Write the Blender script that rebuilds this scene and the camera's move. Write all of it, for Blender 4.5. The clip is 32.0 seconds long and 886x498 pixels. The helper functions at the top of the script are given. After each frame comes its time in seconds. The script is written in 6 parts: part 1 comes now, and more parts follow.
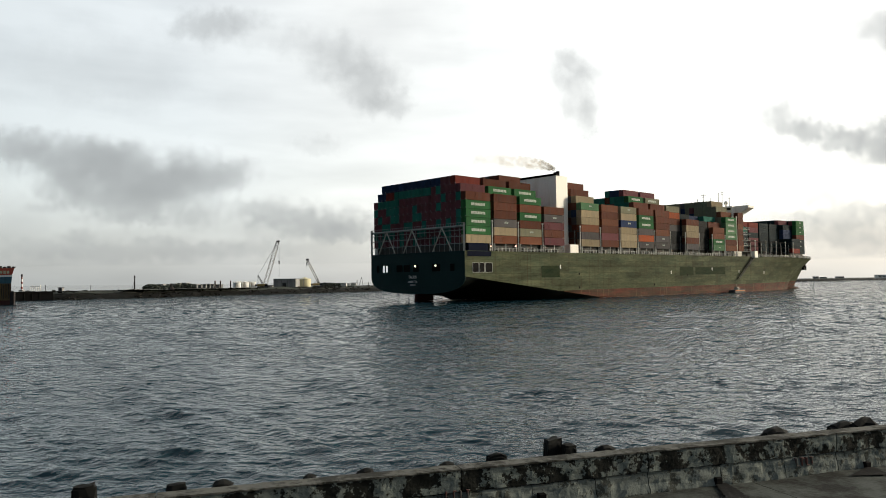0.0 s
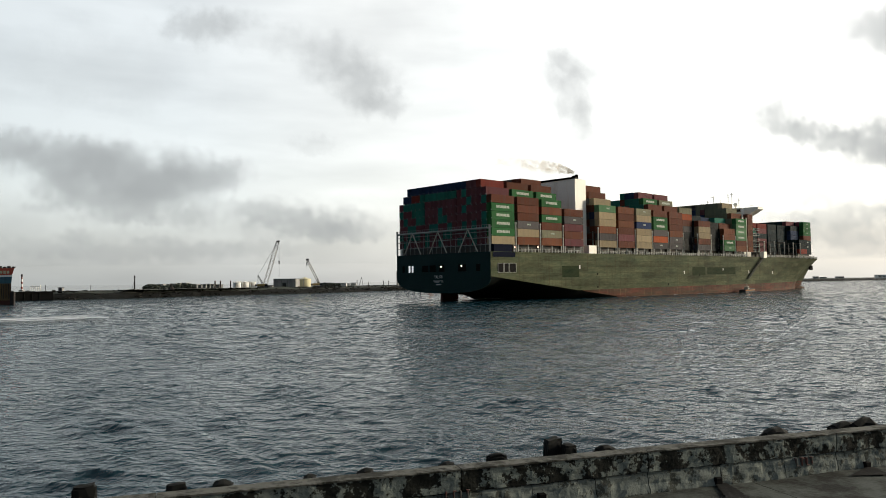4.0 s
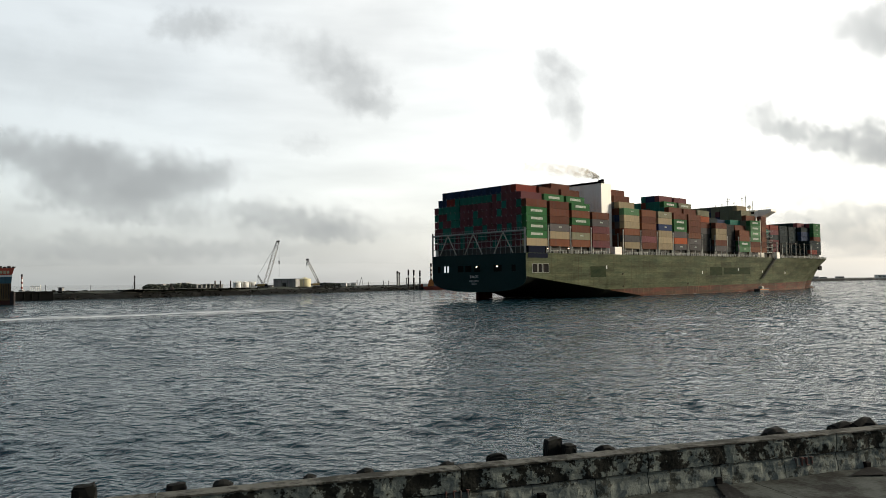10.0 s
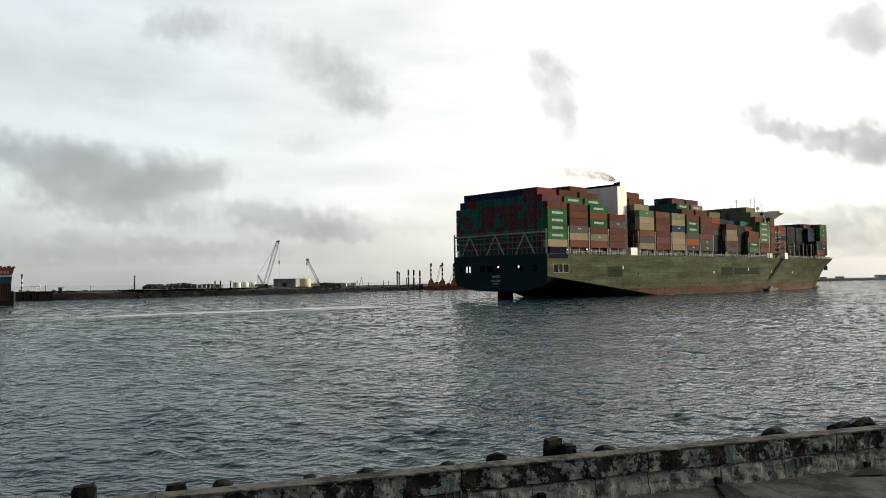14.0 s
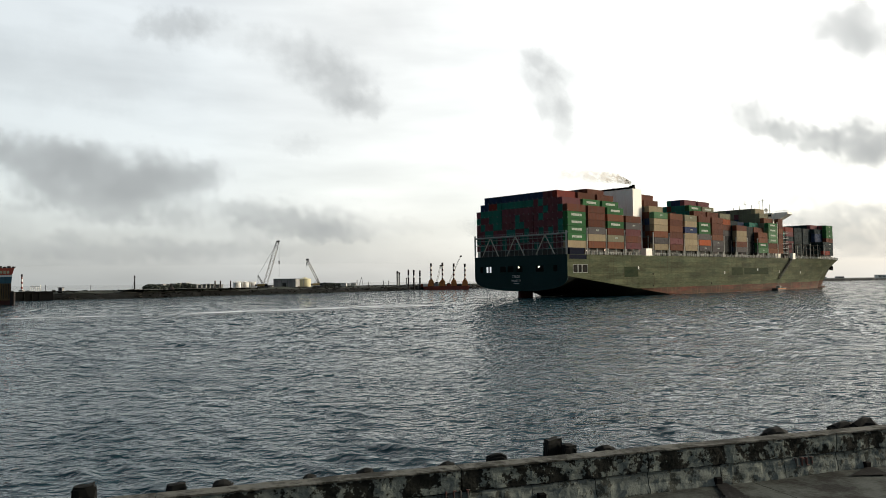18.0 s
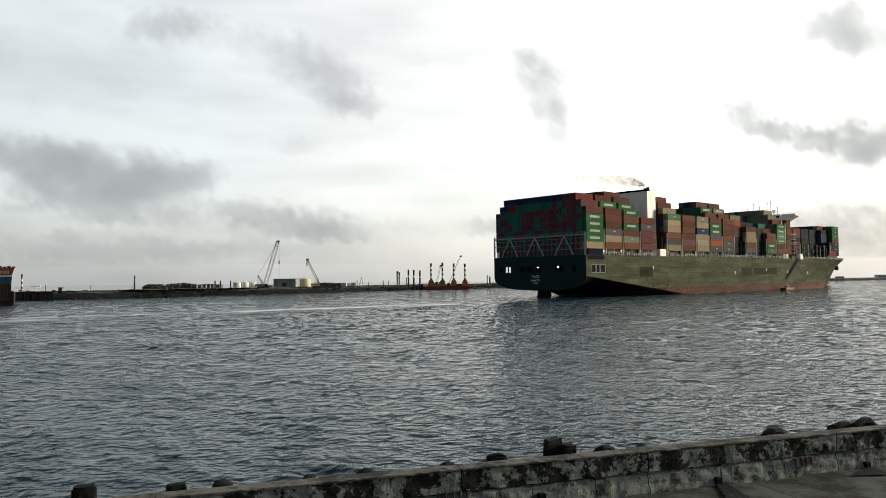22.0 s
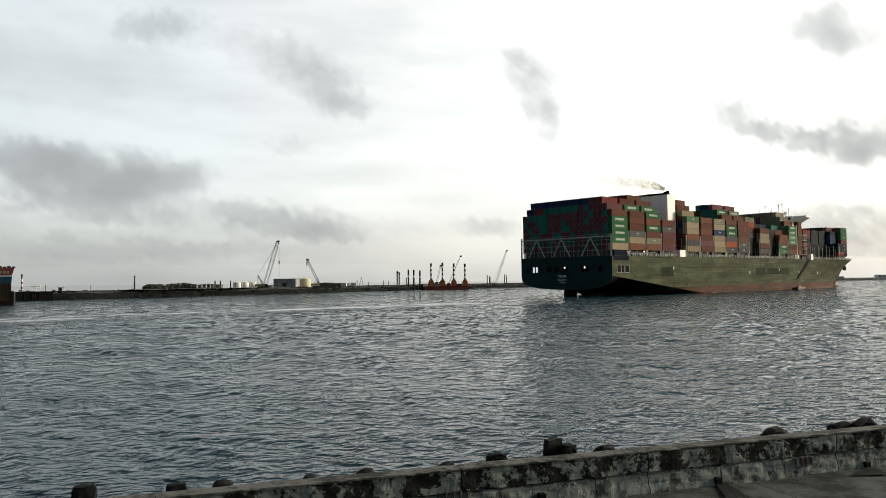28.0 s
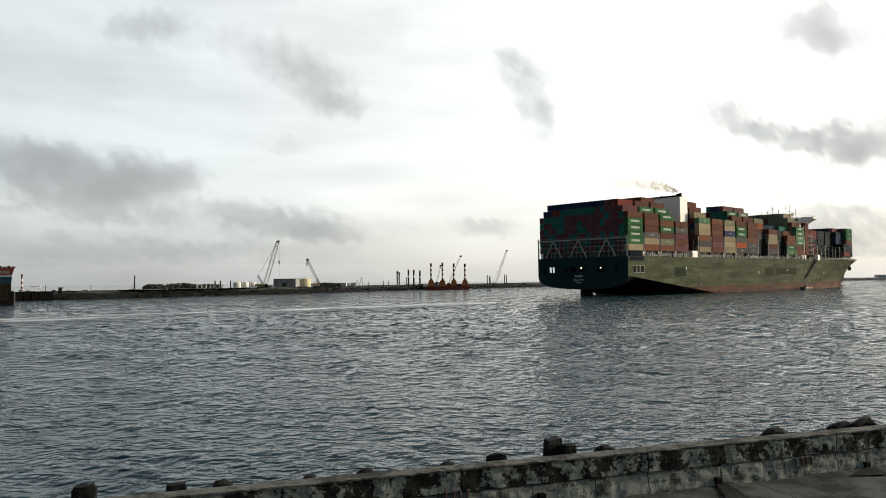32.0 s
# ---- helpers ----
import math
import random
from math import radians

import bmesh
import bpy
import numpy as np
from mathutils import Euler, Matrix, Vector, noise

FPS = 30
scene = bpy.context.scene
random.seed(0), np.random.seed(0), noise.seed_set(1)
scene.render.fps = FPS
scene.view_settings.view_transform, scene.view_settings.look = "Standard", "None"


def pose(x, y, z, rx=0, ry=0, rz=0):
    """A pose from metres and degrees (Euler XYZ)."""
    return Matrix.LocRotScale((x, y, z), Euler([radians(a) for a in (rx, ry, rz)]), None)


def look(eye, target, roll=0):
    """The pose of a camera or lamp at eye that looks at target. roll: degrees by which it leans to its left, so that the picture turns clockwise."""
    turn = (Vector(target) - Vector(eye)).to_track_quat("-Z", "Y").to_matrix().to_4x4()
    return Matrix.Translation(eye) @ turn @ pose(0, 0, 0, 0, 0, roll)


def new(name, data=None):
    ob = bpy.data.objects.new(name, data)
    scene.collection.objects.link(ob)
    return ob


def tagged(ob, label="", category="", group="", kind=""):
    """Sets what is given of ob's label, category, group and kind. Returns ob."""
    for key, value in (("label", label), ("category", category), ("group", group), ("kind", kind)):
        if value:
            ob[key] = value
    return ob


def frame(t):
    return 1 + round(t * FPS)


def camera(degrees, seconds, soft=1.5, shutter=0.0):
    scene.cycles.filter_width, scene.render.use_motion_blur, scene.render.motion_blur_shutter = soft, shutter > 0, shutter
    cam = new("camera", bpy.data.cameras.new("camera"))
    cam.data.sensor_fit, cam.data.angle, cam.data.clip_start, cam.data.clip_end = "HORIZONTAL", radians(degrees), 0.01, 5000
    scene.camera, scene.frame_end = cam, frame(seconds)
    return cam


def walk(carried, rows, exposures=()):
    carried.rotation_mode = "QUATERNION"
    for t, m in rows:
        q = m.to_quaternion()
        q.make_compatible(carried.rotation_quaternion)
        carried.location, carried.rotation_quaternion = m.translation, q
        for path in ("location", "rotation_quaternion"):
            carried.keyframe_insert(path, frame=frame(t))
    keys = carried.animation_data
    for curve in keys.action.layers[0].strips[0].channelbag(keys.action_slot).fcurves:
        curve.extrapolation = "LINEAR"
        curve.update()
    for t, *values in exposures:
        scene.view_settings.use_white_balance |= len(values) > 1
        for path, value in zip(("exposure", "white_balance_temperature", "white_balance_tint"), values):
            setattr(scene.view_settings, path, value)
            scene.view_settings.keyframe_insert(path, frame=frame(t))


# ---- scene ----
# One locked-off view from a quay over a harbour channel; a container ship leaves.
F = 1286.0                      # focal length of a picture 1568 wide
EYE = Vector((0, 0, 7.675))
cam = camera(62.74, 32.0, soft=0.9)
CAM_POSE = look(EYE, (0, 100, 7.675 + 100 * math.tan(radians(2.482))), roll=-0.582)
walk(cam, [(0.0, CAM_POSE), (32.0, CAM_POSE)], exposures=((0.0, 0.0), (32.0, 0.0)))


def ship_pose(t):
    """The ship's place: stern at the origin, bow along +x, bow trimmed up."""
    s = 3.3685 * t + 0.5 * 0.0017 * t * t
    a = radians(46.485)
    return pose(-10.19 + s * math.cos(a), 262.33 + s * math.sin(a), 0, 0, -0.344, 43.336)


MOVERS = []                     # things that sail with the ship: (object, pose in the ship's space)

# ---- light ----
SUN_DIR = Vector((0.92, 0.22, 0.28)).normalized()
world = bpy.data.worlds.new("sky")
scene.world = world
world.use_nodes = True
wn, wl = world.node_tree.nodes, world.node_tree.links
wn.clear()


def wnode(kind, **kw):
    n = wn.new(kind)
    for k, v in kw.items():
        n.inputs[k].default_value = v
    return n


w_out = wnode("ShaderNodeOutputWorld")
w_sky = wn.new("ShaderNodeTexSky")
w_sky.sky_type, w_sky.sun_disc = "NISHITA", False
w_sky.sun_elevation, w_sky.sun_rotation = math.asin(SUN_DIR.z), math.atan2(SUN_DIR.x, SUN_DIR.y)
w_sky.dust_density = 3.0
w_b1 = wnode("ShaderNodeBackground", Strength=0.05)
wl.new(w_sky.outputs[0], w_b1.inputs[0])
w_tc = wn.new("ShaderNodeTexCoord")
# thin overcast veil: brightest round the hidden sun, greyer away from it and low down
w_dot = wn.new("ShaderNodeVectorMath")
w_dot.operation = "DOT_PRODUCT"
w_dot.inputs[1].default_value = Vector((0.42, 0.86, 0.30)).normalized()
wl.new(w_tc.outputs["Generated"], w_dot.inputs[0])
w_ramp = wn.new("ShaderNodeValToRGB")
el = w_ramp.color_ramp.elements
el[0].position, el[0].color = 0.0, (0.105, 0.112, 0.118, 1)
el[1].position, el[1].color = 1.0, (1.32, 1.30, 1.22, 1)
for pos_, col_ in ((0.26, (0.22, 0.235, 0.24, 1)), (0.46, (0.655, 0.69, 0.685, 1)), (0.72, (0.805, 0.835, 0.825, 1)), (0.86, (0.98, 0.98, 0.935, 1)), (0.95, (1.10, 1.095, 1.04, 1))):
    e_ = el.new(pos_)
    e_.color = col_
wl.new(w_dot.outputs["Value"], w_ramp.inputs[0])
w_map = wnode("ShaderNodeMapping", Scale=(1.3, 1.3, 6.0))
wl.new(w_tc.outputs["Generated"], w_map.inputs[0])
w_noise = wnode("ShaderNodeTexNoise", Scale=3.2, Detail=4.0, Roughness=0.48)
wl.new(w_map.outputs[0], w_noise.inputs["Vector"])
w_nr = wnode("ShaderNodeMapRange", **{"From Min": 0.36, "From Max": 0.66, "To Min": 1.05, "To Max": 0.86})
wl.new(w_noise.outputs["Fac"], w_nr.inputs["Value"])
w_mul = wn.new("ShaderNodeMix")
w_mul.data_type, w_mul.blend_type = "RGBA", "MULTIPLY"
w_mul.inputs["Factor"].default_value = 1.0
wl.new(w_ramp.outputs["Color"], w_mul.inputs["A"])
wl.new(w_nr.outputs["Result"], w_mul.inputs["B"])
# the air is thicker and greyer down at the horizon
w_sep = wn.new("ShaderNodeSeparateXYZ")
wl.new(w_tc.outputs["Generated"], w_sep.inputs[0])
w_low = wnode("ShaderNodeMapRange", **{"From Min": 0.0, "From Max": 0.12, "To Min": 0.70, "To Max": 1.0})
wl.new(w_sep.outputs["Z"], w_low.inputs["Value"])
w_mul2 = wn.new("ShaderNodeMix")
w_mul2.data_type, w_mul2.blend_type = "RGBA", "MULTIPLY"
w_mul2.inputs["Factor"].default_value = 1.0
wl.new(w_mul.outputs["Result"], w_mul2.inputs["A"])
wl.new(w_low.outputs["Result"], w_mul2.inputs["B"])
w_b2 = wnode("ShaderNodeBackground", Strength=0.92)
wl.new(w_mul2.outputs["Result"], w_b2.inputs[0])
w_add = wn.new("ShaderNodeAddShader")
wl.new(w_b1.outputs[0], w_add.inputs[0])
wl.new(w_b2.outputs[0], w_add.inputs[1])
wl.new(w_add.outputs[0], w_out.inputs[0])

sun_data = bpy.data.lights.new("sun", "SUN")
sun_data.energy, sun_data.angle, sun_data.color = 4.4, radians(9), (1.0, 0.885, 0.71)
sun = new("sun", sun_data)
sun.matrix_world = look((0, 0, 0), -SUN_DIR)

# ---- materials ----


def material(name, color, rough=0.6, metal=0.0, spot=None, amount=0.5, scale=1.0, fine=12.0, bump=0.15, streak=False, vary=0.0, lo=0.45, hi=0.68, bump_dist=0.02, stretch=None, spec=0.12, ragged=0.62):
    """Painted or mineral surface: base colour, stains of a second colour, fine grain and relief."""
    m = bpy.data.materials.new(name)
    m.use_nodes = True
    n, l = m.node_tree.nodes, m.node_tree.links
    b = n["Principled BSDF"]
    b.inputs["Roughness"].default_value, b.inputs["Metallic"].default_value = rough, metal
    b.inputs["Specular IOR Level"].default_value = spec
    tc = n.new("ShaderNodeTexCoord")
    mp = n.new("ShaderNodeMapping")
    mp.inputs["Scale"].default_value = stretch or ((1, 1, 0.12) if streak else (1, 1, 1))
    l.new(tc.outputs["Object"], mp.inputs[0])
    if vary:
        oi = n.new("ShaderNodeObjectInfo")
        sc = n.new("ShaderNodeVectorMath")
        sc.operation = "SCALE"
        sc.inputs[0].default_value = (37.0, 61.0, 13.0)
        l.new(oi.outputs["Random"], sc.inputs["Scale"])
        l.new(sc.outputs[0], mp.inputs["Location"])
    big = n.new("ShaderNodeTexNoise")
    big.inputs["Scale"].default_value, big.inputs["Detail"].default_value = scale, 6
    big.inputs["Roughness"].default_value = ragged
    l.new(mp.outputs[0], big.inputs["Vector"])
    small = n.new("ShaderNodeTexNoise")
    small.inputs["Scale"].default_value, small.inputs["Detail"].default_value = fine, 4
    l.new((mp if stretch else tc).outputs[0 if stretch else "Object"], small.inputs["Vector"])
    rng = n.new("ShaderNodeMapRange")
    rng.inputs["From Min"].default_value, rng.inputs["From Max"].default_value = lo, hi
    rng.inputs["To Max"].default_value = amount
    l.new(big.outputs["Fac"], rng.inputs["Value"])
    mix = n.new("ShaderNodeMix")
    mix.data_type = "RGBA"
    mix.inputs["A"].default_value = (*color, 1)
    mix.inputs["B"].default_value = (*(spot or [c * 0.55 for c in color]), 1)
    l.new(rng.outputs["Result"], mix.inputs["Factor"])
    grain = n.new("ShaderNodeMapRange")
    grain.inputs["To Min"].default_value, grain.inputs["To Max"].default_value = (0.55, 1.45) if stretch else (0.78, 1.22)
    l.new(small.outputs["Fac"], grain.inputs["Value"])
    mul = n.new("ShaderNodeMix")
    mul.data_type, mul.blend_type = "RGBA", "MULTIPLY"
    mul.inputs["Factor"].default_value = 1.0
    l.new(mix.outputs["Result"], mul.inputs["A"])
    l.new(grain.outputs["Result"], mul.inputs["B"])
    last = mul.outputs["Result"]
    if vary:
        vr = n.new("ShaderNodeMapRange")
        vr.inputs["To Min"].default_value, vr.inputs["To Max"].default_value = 1 - vary, 1 + vary
        l.new(oi.outputs["Random"], vr.inputs["Value"])
        m2 = n.new("ShaderNodeMix")
        m2.data_type, m2.blend_type = "RGBA", "MULTIPLY"
        m2.inputs["Factor"].default_value = 1.0
        l.new(last, m2.inputs["A"])
        l.new(vr.outputs["Result"], m2.inputs["B"])
        last = m2.outputs["Result"]
    l.new(last, b.inputs["Base Color"])
    bp = n.new("ShaderNodeBump")
    bp.inputs["Strength"].default_value, bp.inputs["Distance"].default_value = bump, bump_dist
    l.new(small.outputs["Fac"], bp.inputs["Height"])
    l.new(bp.outputs[0], b.inputs["Normal"])
    return m


def glow(name, color, strength):
    m = bpy.data.materials.new(name)
    m.use_nodes = True
    b = m.node_tree.nodes["Principled BSDF"]
    b.inputs["Base Color"].default_value = (*color, 1)
    b.inputs["Emission Color"].default_value = (*color, 1)
    b.inputs["Emission Strength"].default_value = strength
    return m


M_HULL = material("hull_paint", (0.075, 0.083, 0.047), 0.75, 0, (0.026, 0.046, 0.029), 0.6, 0.7, 5.0, 0.05, lo=0.40, hi=0.70, stretch=(0.09, 1, 0.6), spec=0.03)


def plated(m, length, height, seam, rust, rust_amount):
    """Adds welded plate seams, plates of slightly different age, and streaks running down from the deck edge."""
    n, l = m.node_tree.nodes, m.node_tree.links
    b = n["Principled BSDF"]
    src = b.inputs["Base Color"].links[0].from_socket
    tc = n.new("ShaderNodeTexCoord")
    flat = n.new("ShaderNodeMapping")
    flat.inputs["Rotation"].default_value = (radians(90), 0, 0)
    l.new(tc.outputs["Object"], flat.inputs[0])
    br = n.new("ShaderNodeTexBrick")
    br.inputs["Scale"].default_value, br.inputs["Brick Width"].default_value, br.inputs["Row Height"].default_value = 1.0, length, height
    br.inputs["Mortar Size"].default_value, br.inputs["Mortar Smooth"].default_value = 0.07, 0.6
    br.inputs["Color1"].default_value, br.inputs["Color2"].default_value, br.inputs["Mortar"].default_value = (0.80, 0.80, 0.80, 1), (1.18, 1.18, 1.18, 1), (seam, seam, seam, 1)
    l.new(flat.outputs[0], br.inputs["Vector"])
    mul = n.new("ShaderNodeMix")
    mul.data_type, mul.blend_type = "RGBA", "MULTIPLY"
    mul.inputs["Factor"].default_value = 1.0
    l.new(src, mul.inputs["A"])
    l.new(br.outputs["Color"], mul.inputs["B"])
    st = n.new("ShaderNodeMapping")
    st.inputs["Scale"].default_value = (0.9, 0.9, 0.05)
    l.new(tc.outputs["Object"], st.inputs[0])
    ns = n.new("ShaderNodeTexNoise")
    ns.inputs["Scale"].default_value, ns.inputs["Detail"].default_value = 1.0, 5
    l.new(st.outputs[0], ns.inputs["Vector"])
    rng = n.new("ShaderNodeMapRange")
    rng.inputs["From Min"].default_value, rng.inputs["From Max"].default_value, rng.inputs["To Max"].default_value = 0.54, 0.74, rust_amount
    l.new(ns.outputs["Fac"], rng.inputs["Value"])
    mix = n.new("ShaderNodeMix")
    mix.data_type = "RGBA"
    mix.inputs["B"].default_value = (*rust, 1)
    l.new(rng.outputs["Result"], mix.inputs["Factor"])
    l.new(mul.outputs["Result"], mix.inputs["A"])
    # scuffs: broad worn patches where fenders have rubbed
    sc = n.new("ShaderNodeMapping")
    sc.inputs["Scale"].default_value = (0.05, 0.05, 0.22)
    l.new(tc.outputs["Object"], sc.inputs[0])
    nw = n.new("ShaderNodeTexNoise")
    nw.inputs["Scale"].default_value, nw.inputs["Detail"].default_value, nw.inputs["Roughness"].default_value = 1.0, 7, 0.7
    l.new(sc.outputs[0], nw.inputs["Vector"])
    wr = n.new("ShaderNodeMapRange")
    wr.inputs["From Min"].default_value, wr.inputs["From Max"].default_value = 0.38, 0.64
    wr.inputs["To Min"].default_value, wr.inputs["To Max"].default_value = 0.72, 1.32
    l.new(nw.outputs["Fac"], wr.inputs["Value"])
    out = n.new("ShaderNodeMix")
    out.data_type, out.blend_type = "RGBA", "MULTIPLY"
    out.inputs["Factor"].default_value = 1.0
    l.new(mix.outputs["Result"], out.inputs["A"])
    l.new(wr.outputs["Result"], out.inputs["B"])
    l.new(out.outputs["Result"], b.inputs["Base Color"])
    return m


plated(M_HULL, 11.5, 2.45, 0.55, (0.045, 0.030, 0.016), 0.5)
M_PATCH = material("dark_green_repaint", (0.022, 0.032, 0.015), 0.75, 0, (0.008, 0.02, 0.01), 0.8, 0.6, 3.0, 0.05, stretch=(0.2, 1, 0.8), spec=0.03)
M_TRANSOM = material("transom_paint", (0.005, 0.025, 0.025), 0.55, 0, (0.008, 0.03, 0.03), 0.6, 0.2, 1.2, 0.03)
M_BOOT = material("red_antifouling", (0.070, 0.018, 0.009), 0.8, 0, (0.046, 0.030, 0.015), 0.8, 0.5, 1.6, 0.05, lo=0.42, hi=0.6, stretch=(0.12, 1, 1.2))
plated(M_BOOT, 9.0, 2.2, 0.6, (0.13, 0.085, 0.035), 0.6)
# boot-topping red, darkened to paint in the shade below the stern
M_RUDDER = material("shaded_red_rudder_paint", (0.022, 0.008, 0.007), 0.8, spec=0.04)
# shade under the overhanging stern, put into the colour as black
M_COUNTER_SHADE = material("black_counter_shade", (0.006, 0.008, 0.007), 0.85, spec=0.03)
M_STEEL = material("pale_grey_ship_steel", (0.56, 0.55, 0.48), 0.5, 0, (0.3, 0.2, 0.13), 0.6, 0.6, 6, 0.05)
M_DARKSTEEL = material("dark_deck_steel", (0.06, 0.065, 0.06), 0.6, 0, (0.10, 0.06, 0.04), 0.5, 0.6, 6, 0.05)
M_TRUSS = material("grey_truss_paint", (0.33, 0.35, 0.33), 0.5, 0, (0.13, 0.11, 0.09), 0.5, 0.6, 6, 0.05)
M_WHITE = material("white_ship_paint", (0.90, 0.88, 0.80), 0.45, 0, (0.55, 0.42, 0.28), 0.40, 0.35, 4, 0.04, streak=True, lo=0.52, hi=0.72)
M_BLACK = material("soot_black_and_recess_shade", (0.007, 0.007, 0.007), 0.8, spec=0.05)
M_GLASS = material("dark_window_glass", (0.02, 0.025, 0.03), 0.08, spec=0.5)
M_LAMP = glow("deck_lamp_glow", (1.0, 0.85, 0.62), 6.0)
M_LAMPRED = glow("port_opening_lamp_glow", (1.0, 0.55, 0.4), 5.0)
M_MARK = material("worn_container_marking", (0.42, 0.46, 0.41), 0.7, 0, (0.12, 0.2, 0.13), 0.7, 1.6, 9, 0.0)
M_LETTER = material("white_lettering", (0.75, 0.75, 0.72), 0.6)
# winch blue with the shade below the stack mixed into the colour
M_BLUEDARK = material("shaded_winch_paint", (0.005, 0.008, 0.020), 0.8, spec=0.03)

CONTAINER_COLORS = {
    "red": (0.25, 0.055, 0.045), "brown": (0.128, 0.055, 0.036), "green": (0.040, 0.135, 0.054), "teal": (0.036, 0.170, 0.132),
    "blue": (0.030, 0.052, 0.120), "grey": (0.105, 0.100, 0.100), "beige": (0.35, 0.295, 0.20), "orange": (0.36, 0.11, 0.045),
    "olive": (0.215, 0.212, 0.150), "rust": (0.185, 0.084, 0.050), "crimson": (0.21, 0.055, 0.042), "navy": (0.030, 0.050, 0.095),
    "maroon": (0.165, 0.070, 0.076), "black": (0.022, 0.025, 0.025), "slate": (0.014, 0.028, 0.032), "mint": (0.115, 0.225, 0.125)}


def rich(c):
    """The paint below its chalky film: the same hue, deeper."""
    m = max(c)
    return [m * 0.86 * (x / m) ** 1.2 for x in c]


M_CONT = {k: material(k + "_container_paint", rich(c), 0.7, 0, [x * 0.6 + 0.018 for x in c], 0.65, 0.9, 5, 0.06, streak=True, vary=0.16, spec=0.04)
          for k, c in CONTAINER_COLORS.items()}

# ---- mesh helpers ----


def finish(name, bm, mat, smooth=False):
    me = bpy.data.meshes.new(name)
    bm.normal_update()
    bm.to_mesh(me)
    bm.free()
    for m in (mat if isinstance(mat, (list, tuple)) else [mat]):
        me.materials.append(m)
    if smooth:
        me.polygons.foreach_set("use_smooth", [True] * len(me.polygons))
    return me


def part(name, bm, mat, parent, label="", smooth=False):
    ob = new(name, finish(name, bm, mat, smooth))
    ob.parent = parent
    if label:
        tagged(ob, label)
    return ob


def thing(name, label, category, group="", kind="", m=None):
    ob = new(name)
    ob.empty_display_size = 0.3
    if m is not None:
        ob.matrix_world = m
    return tagged(ob, label, category, group, kind)


def box(bm, lo, hi, bevel=0.0, m=None):
    """An axis-aligned box from corner lo to corner hi."""
    r = bmesh.ops.create_cube(bm, size=1.0)
    c = [(a + b) / 2 for a, b in zip(lo, hi)]
    s = [abs(b - a) for a, b in zip(lo, hi)]
    for v in r["verts"]:
        v.co = Vector((v.co.x * s[0] + c[0], v.co.y * s[1] + c[1], v.co.z * s[2] + c[2]))
    if bevel:
        es = {e for v in r["verts"] for e in v.link_edges}
        r = bmesh.ops.bevel(bm, geom=list(es), offset=bevel, segments=1, affect="EDGES")
    if m is not None:
        bmesh.ops.transform(bm, matrix=m, verts=list({v for v in r["verts"]}))
    return bm


def rod(bm, a, b, r=0.1, seg=6, r2=None):
    """A round bar from a to b."""
    a, b = Vector(a), Vector(b)
    d = b - a
    m = Matrix.Translation((a + b) / 2) @ d.to_track_quat("Z", "Y").to_matrix().to_4x4()
    bmesh.ops.create_cone(bm, cap_ends=True, segments=seg, radius1=r, radius2=r if r2 is None else r2, depth=d.length, matrix=m)
    return bm


def beam(bm, a, b, w=0.2):
    """A square bar from a to b."""
    return rod(bm, a, b, w * 0.707, 4)


def ray(px, py):
    """The way from the camera through a point of a picture 1568 x 882."""
    return (CAM_POSE.to_3x3() @ Vector(((px - 784) / F, (441 - py) / F, -1)))


def on_level(px, py, z):
    w = ray(px, py)
    return EYE + w * ((z - EYE.z) / w.z)


def at_depth(px, py, y):
    w = ray(px, py)
    return EYE + w * ((y - EYE.y) / w.y)


def prism(bm, outline, y0, y1, axis="y"):
    """A slab with the given outline in two coordinates, between two values of the third."""
    put = {"x": lambda p, q, d: (d, p, q), "y": lambda p, q, d: (p, d, q), "z": lambda p, q, d: (p, q, d)}[axis]
    a = [bm.verts.new(put(p, q, y0)) for p, q in outline]
    b = [bm.verts.new(put(p, q, y1)) for p, q in outline]
    n = len(a)
    bm.faces.new(a)
    bm.faces.new(b[::-1])
    for i in range(n):
        bm.faces.new((a[i], b[i], b[(i + 1) % n], a[(i + 1) % n]))
    bmesh.ops.recalc_face_normals(bm, faces=bm.faces)
    return bm

# ---- sky and sea ----
# one soft lump a row: place and half size as seen from the quay, and thickness
LUMPS_HIGH = ((368, 46, 60, 26, 0.62), (430, 40, 40, 18, 0.3), (470, 64, 60, 20, 0.18), (555, 78, 55, 26, 0.3), (605, 108, 55, 30, 0.42), (655, 145, 52, 36, 0.66),
              (690, 184, 36, 20, 0.5), (1012, 118, 29, 28, 0.44), (1024, 165, 29, 36, 0.5), (1040, 215, 26, 32, 0.32), (565, 258, 40, 14, 0.22), (705, 40, 120, 50, 0.14),
              (1290, 185, 90, 40, 0.1), (200, 120, 190, 60, 0.22), (998, 104, 18, 14, 0.3), (1052, 132, 22, 14, 0.24), (1046, 200, 22, 22, 0.25), (996, 150, 14, 20, 0.2))
LUMPS_EAST = ((1384, 206, 40, 28, 0.7), (1430, 232, 50, 18, 0.88), (1492, 250, 60, 18, 0.88), (1530, 228, 40, 14, 0.37), (1560, 262, 56, 30, 0.86), (1570, 218, 30, 18, 0.63),
              (1560, 46, 56, 42, 0.69), (1615, 262, 60, 30, 0.79), (1650, 228, 60, 26, 0.58), (1605, 50, 50, 40, 0.58), (1665, 64, 70, 40, 0.5), (1700, 300, 60, 30, 0.43))
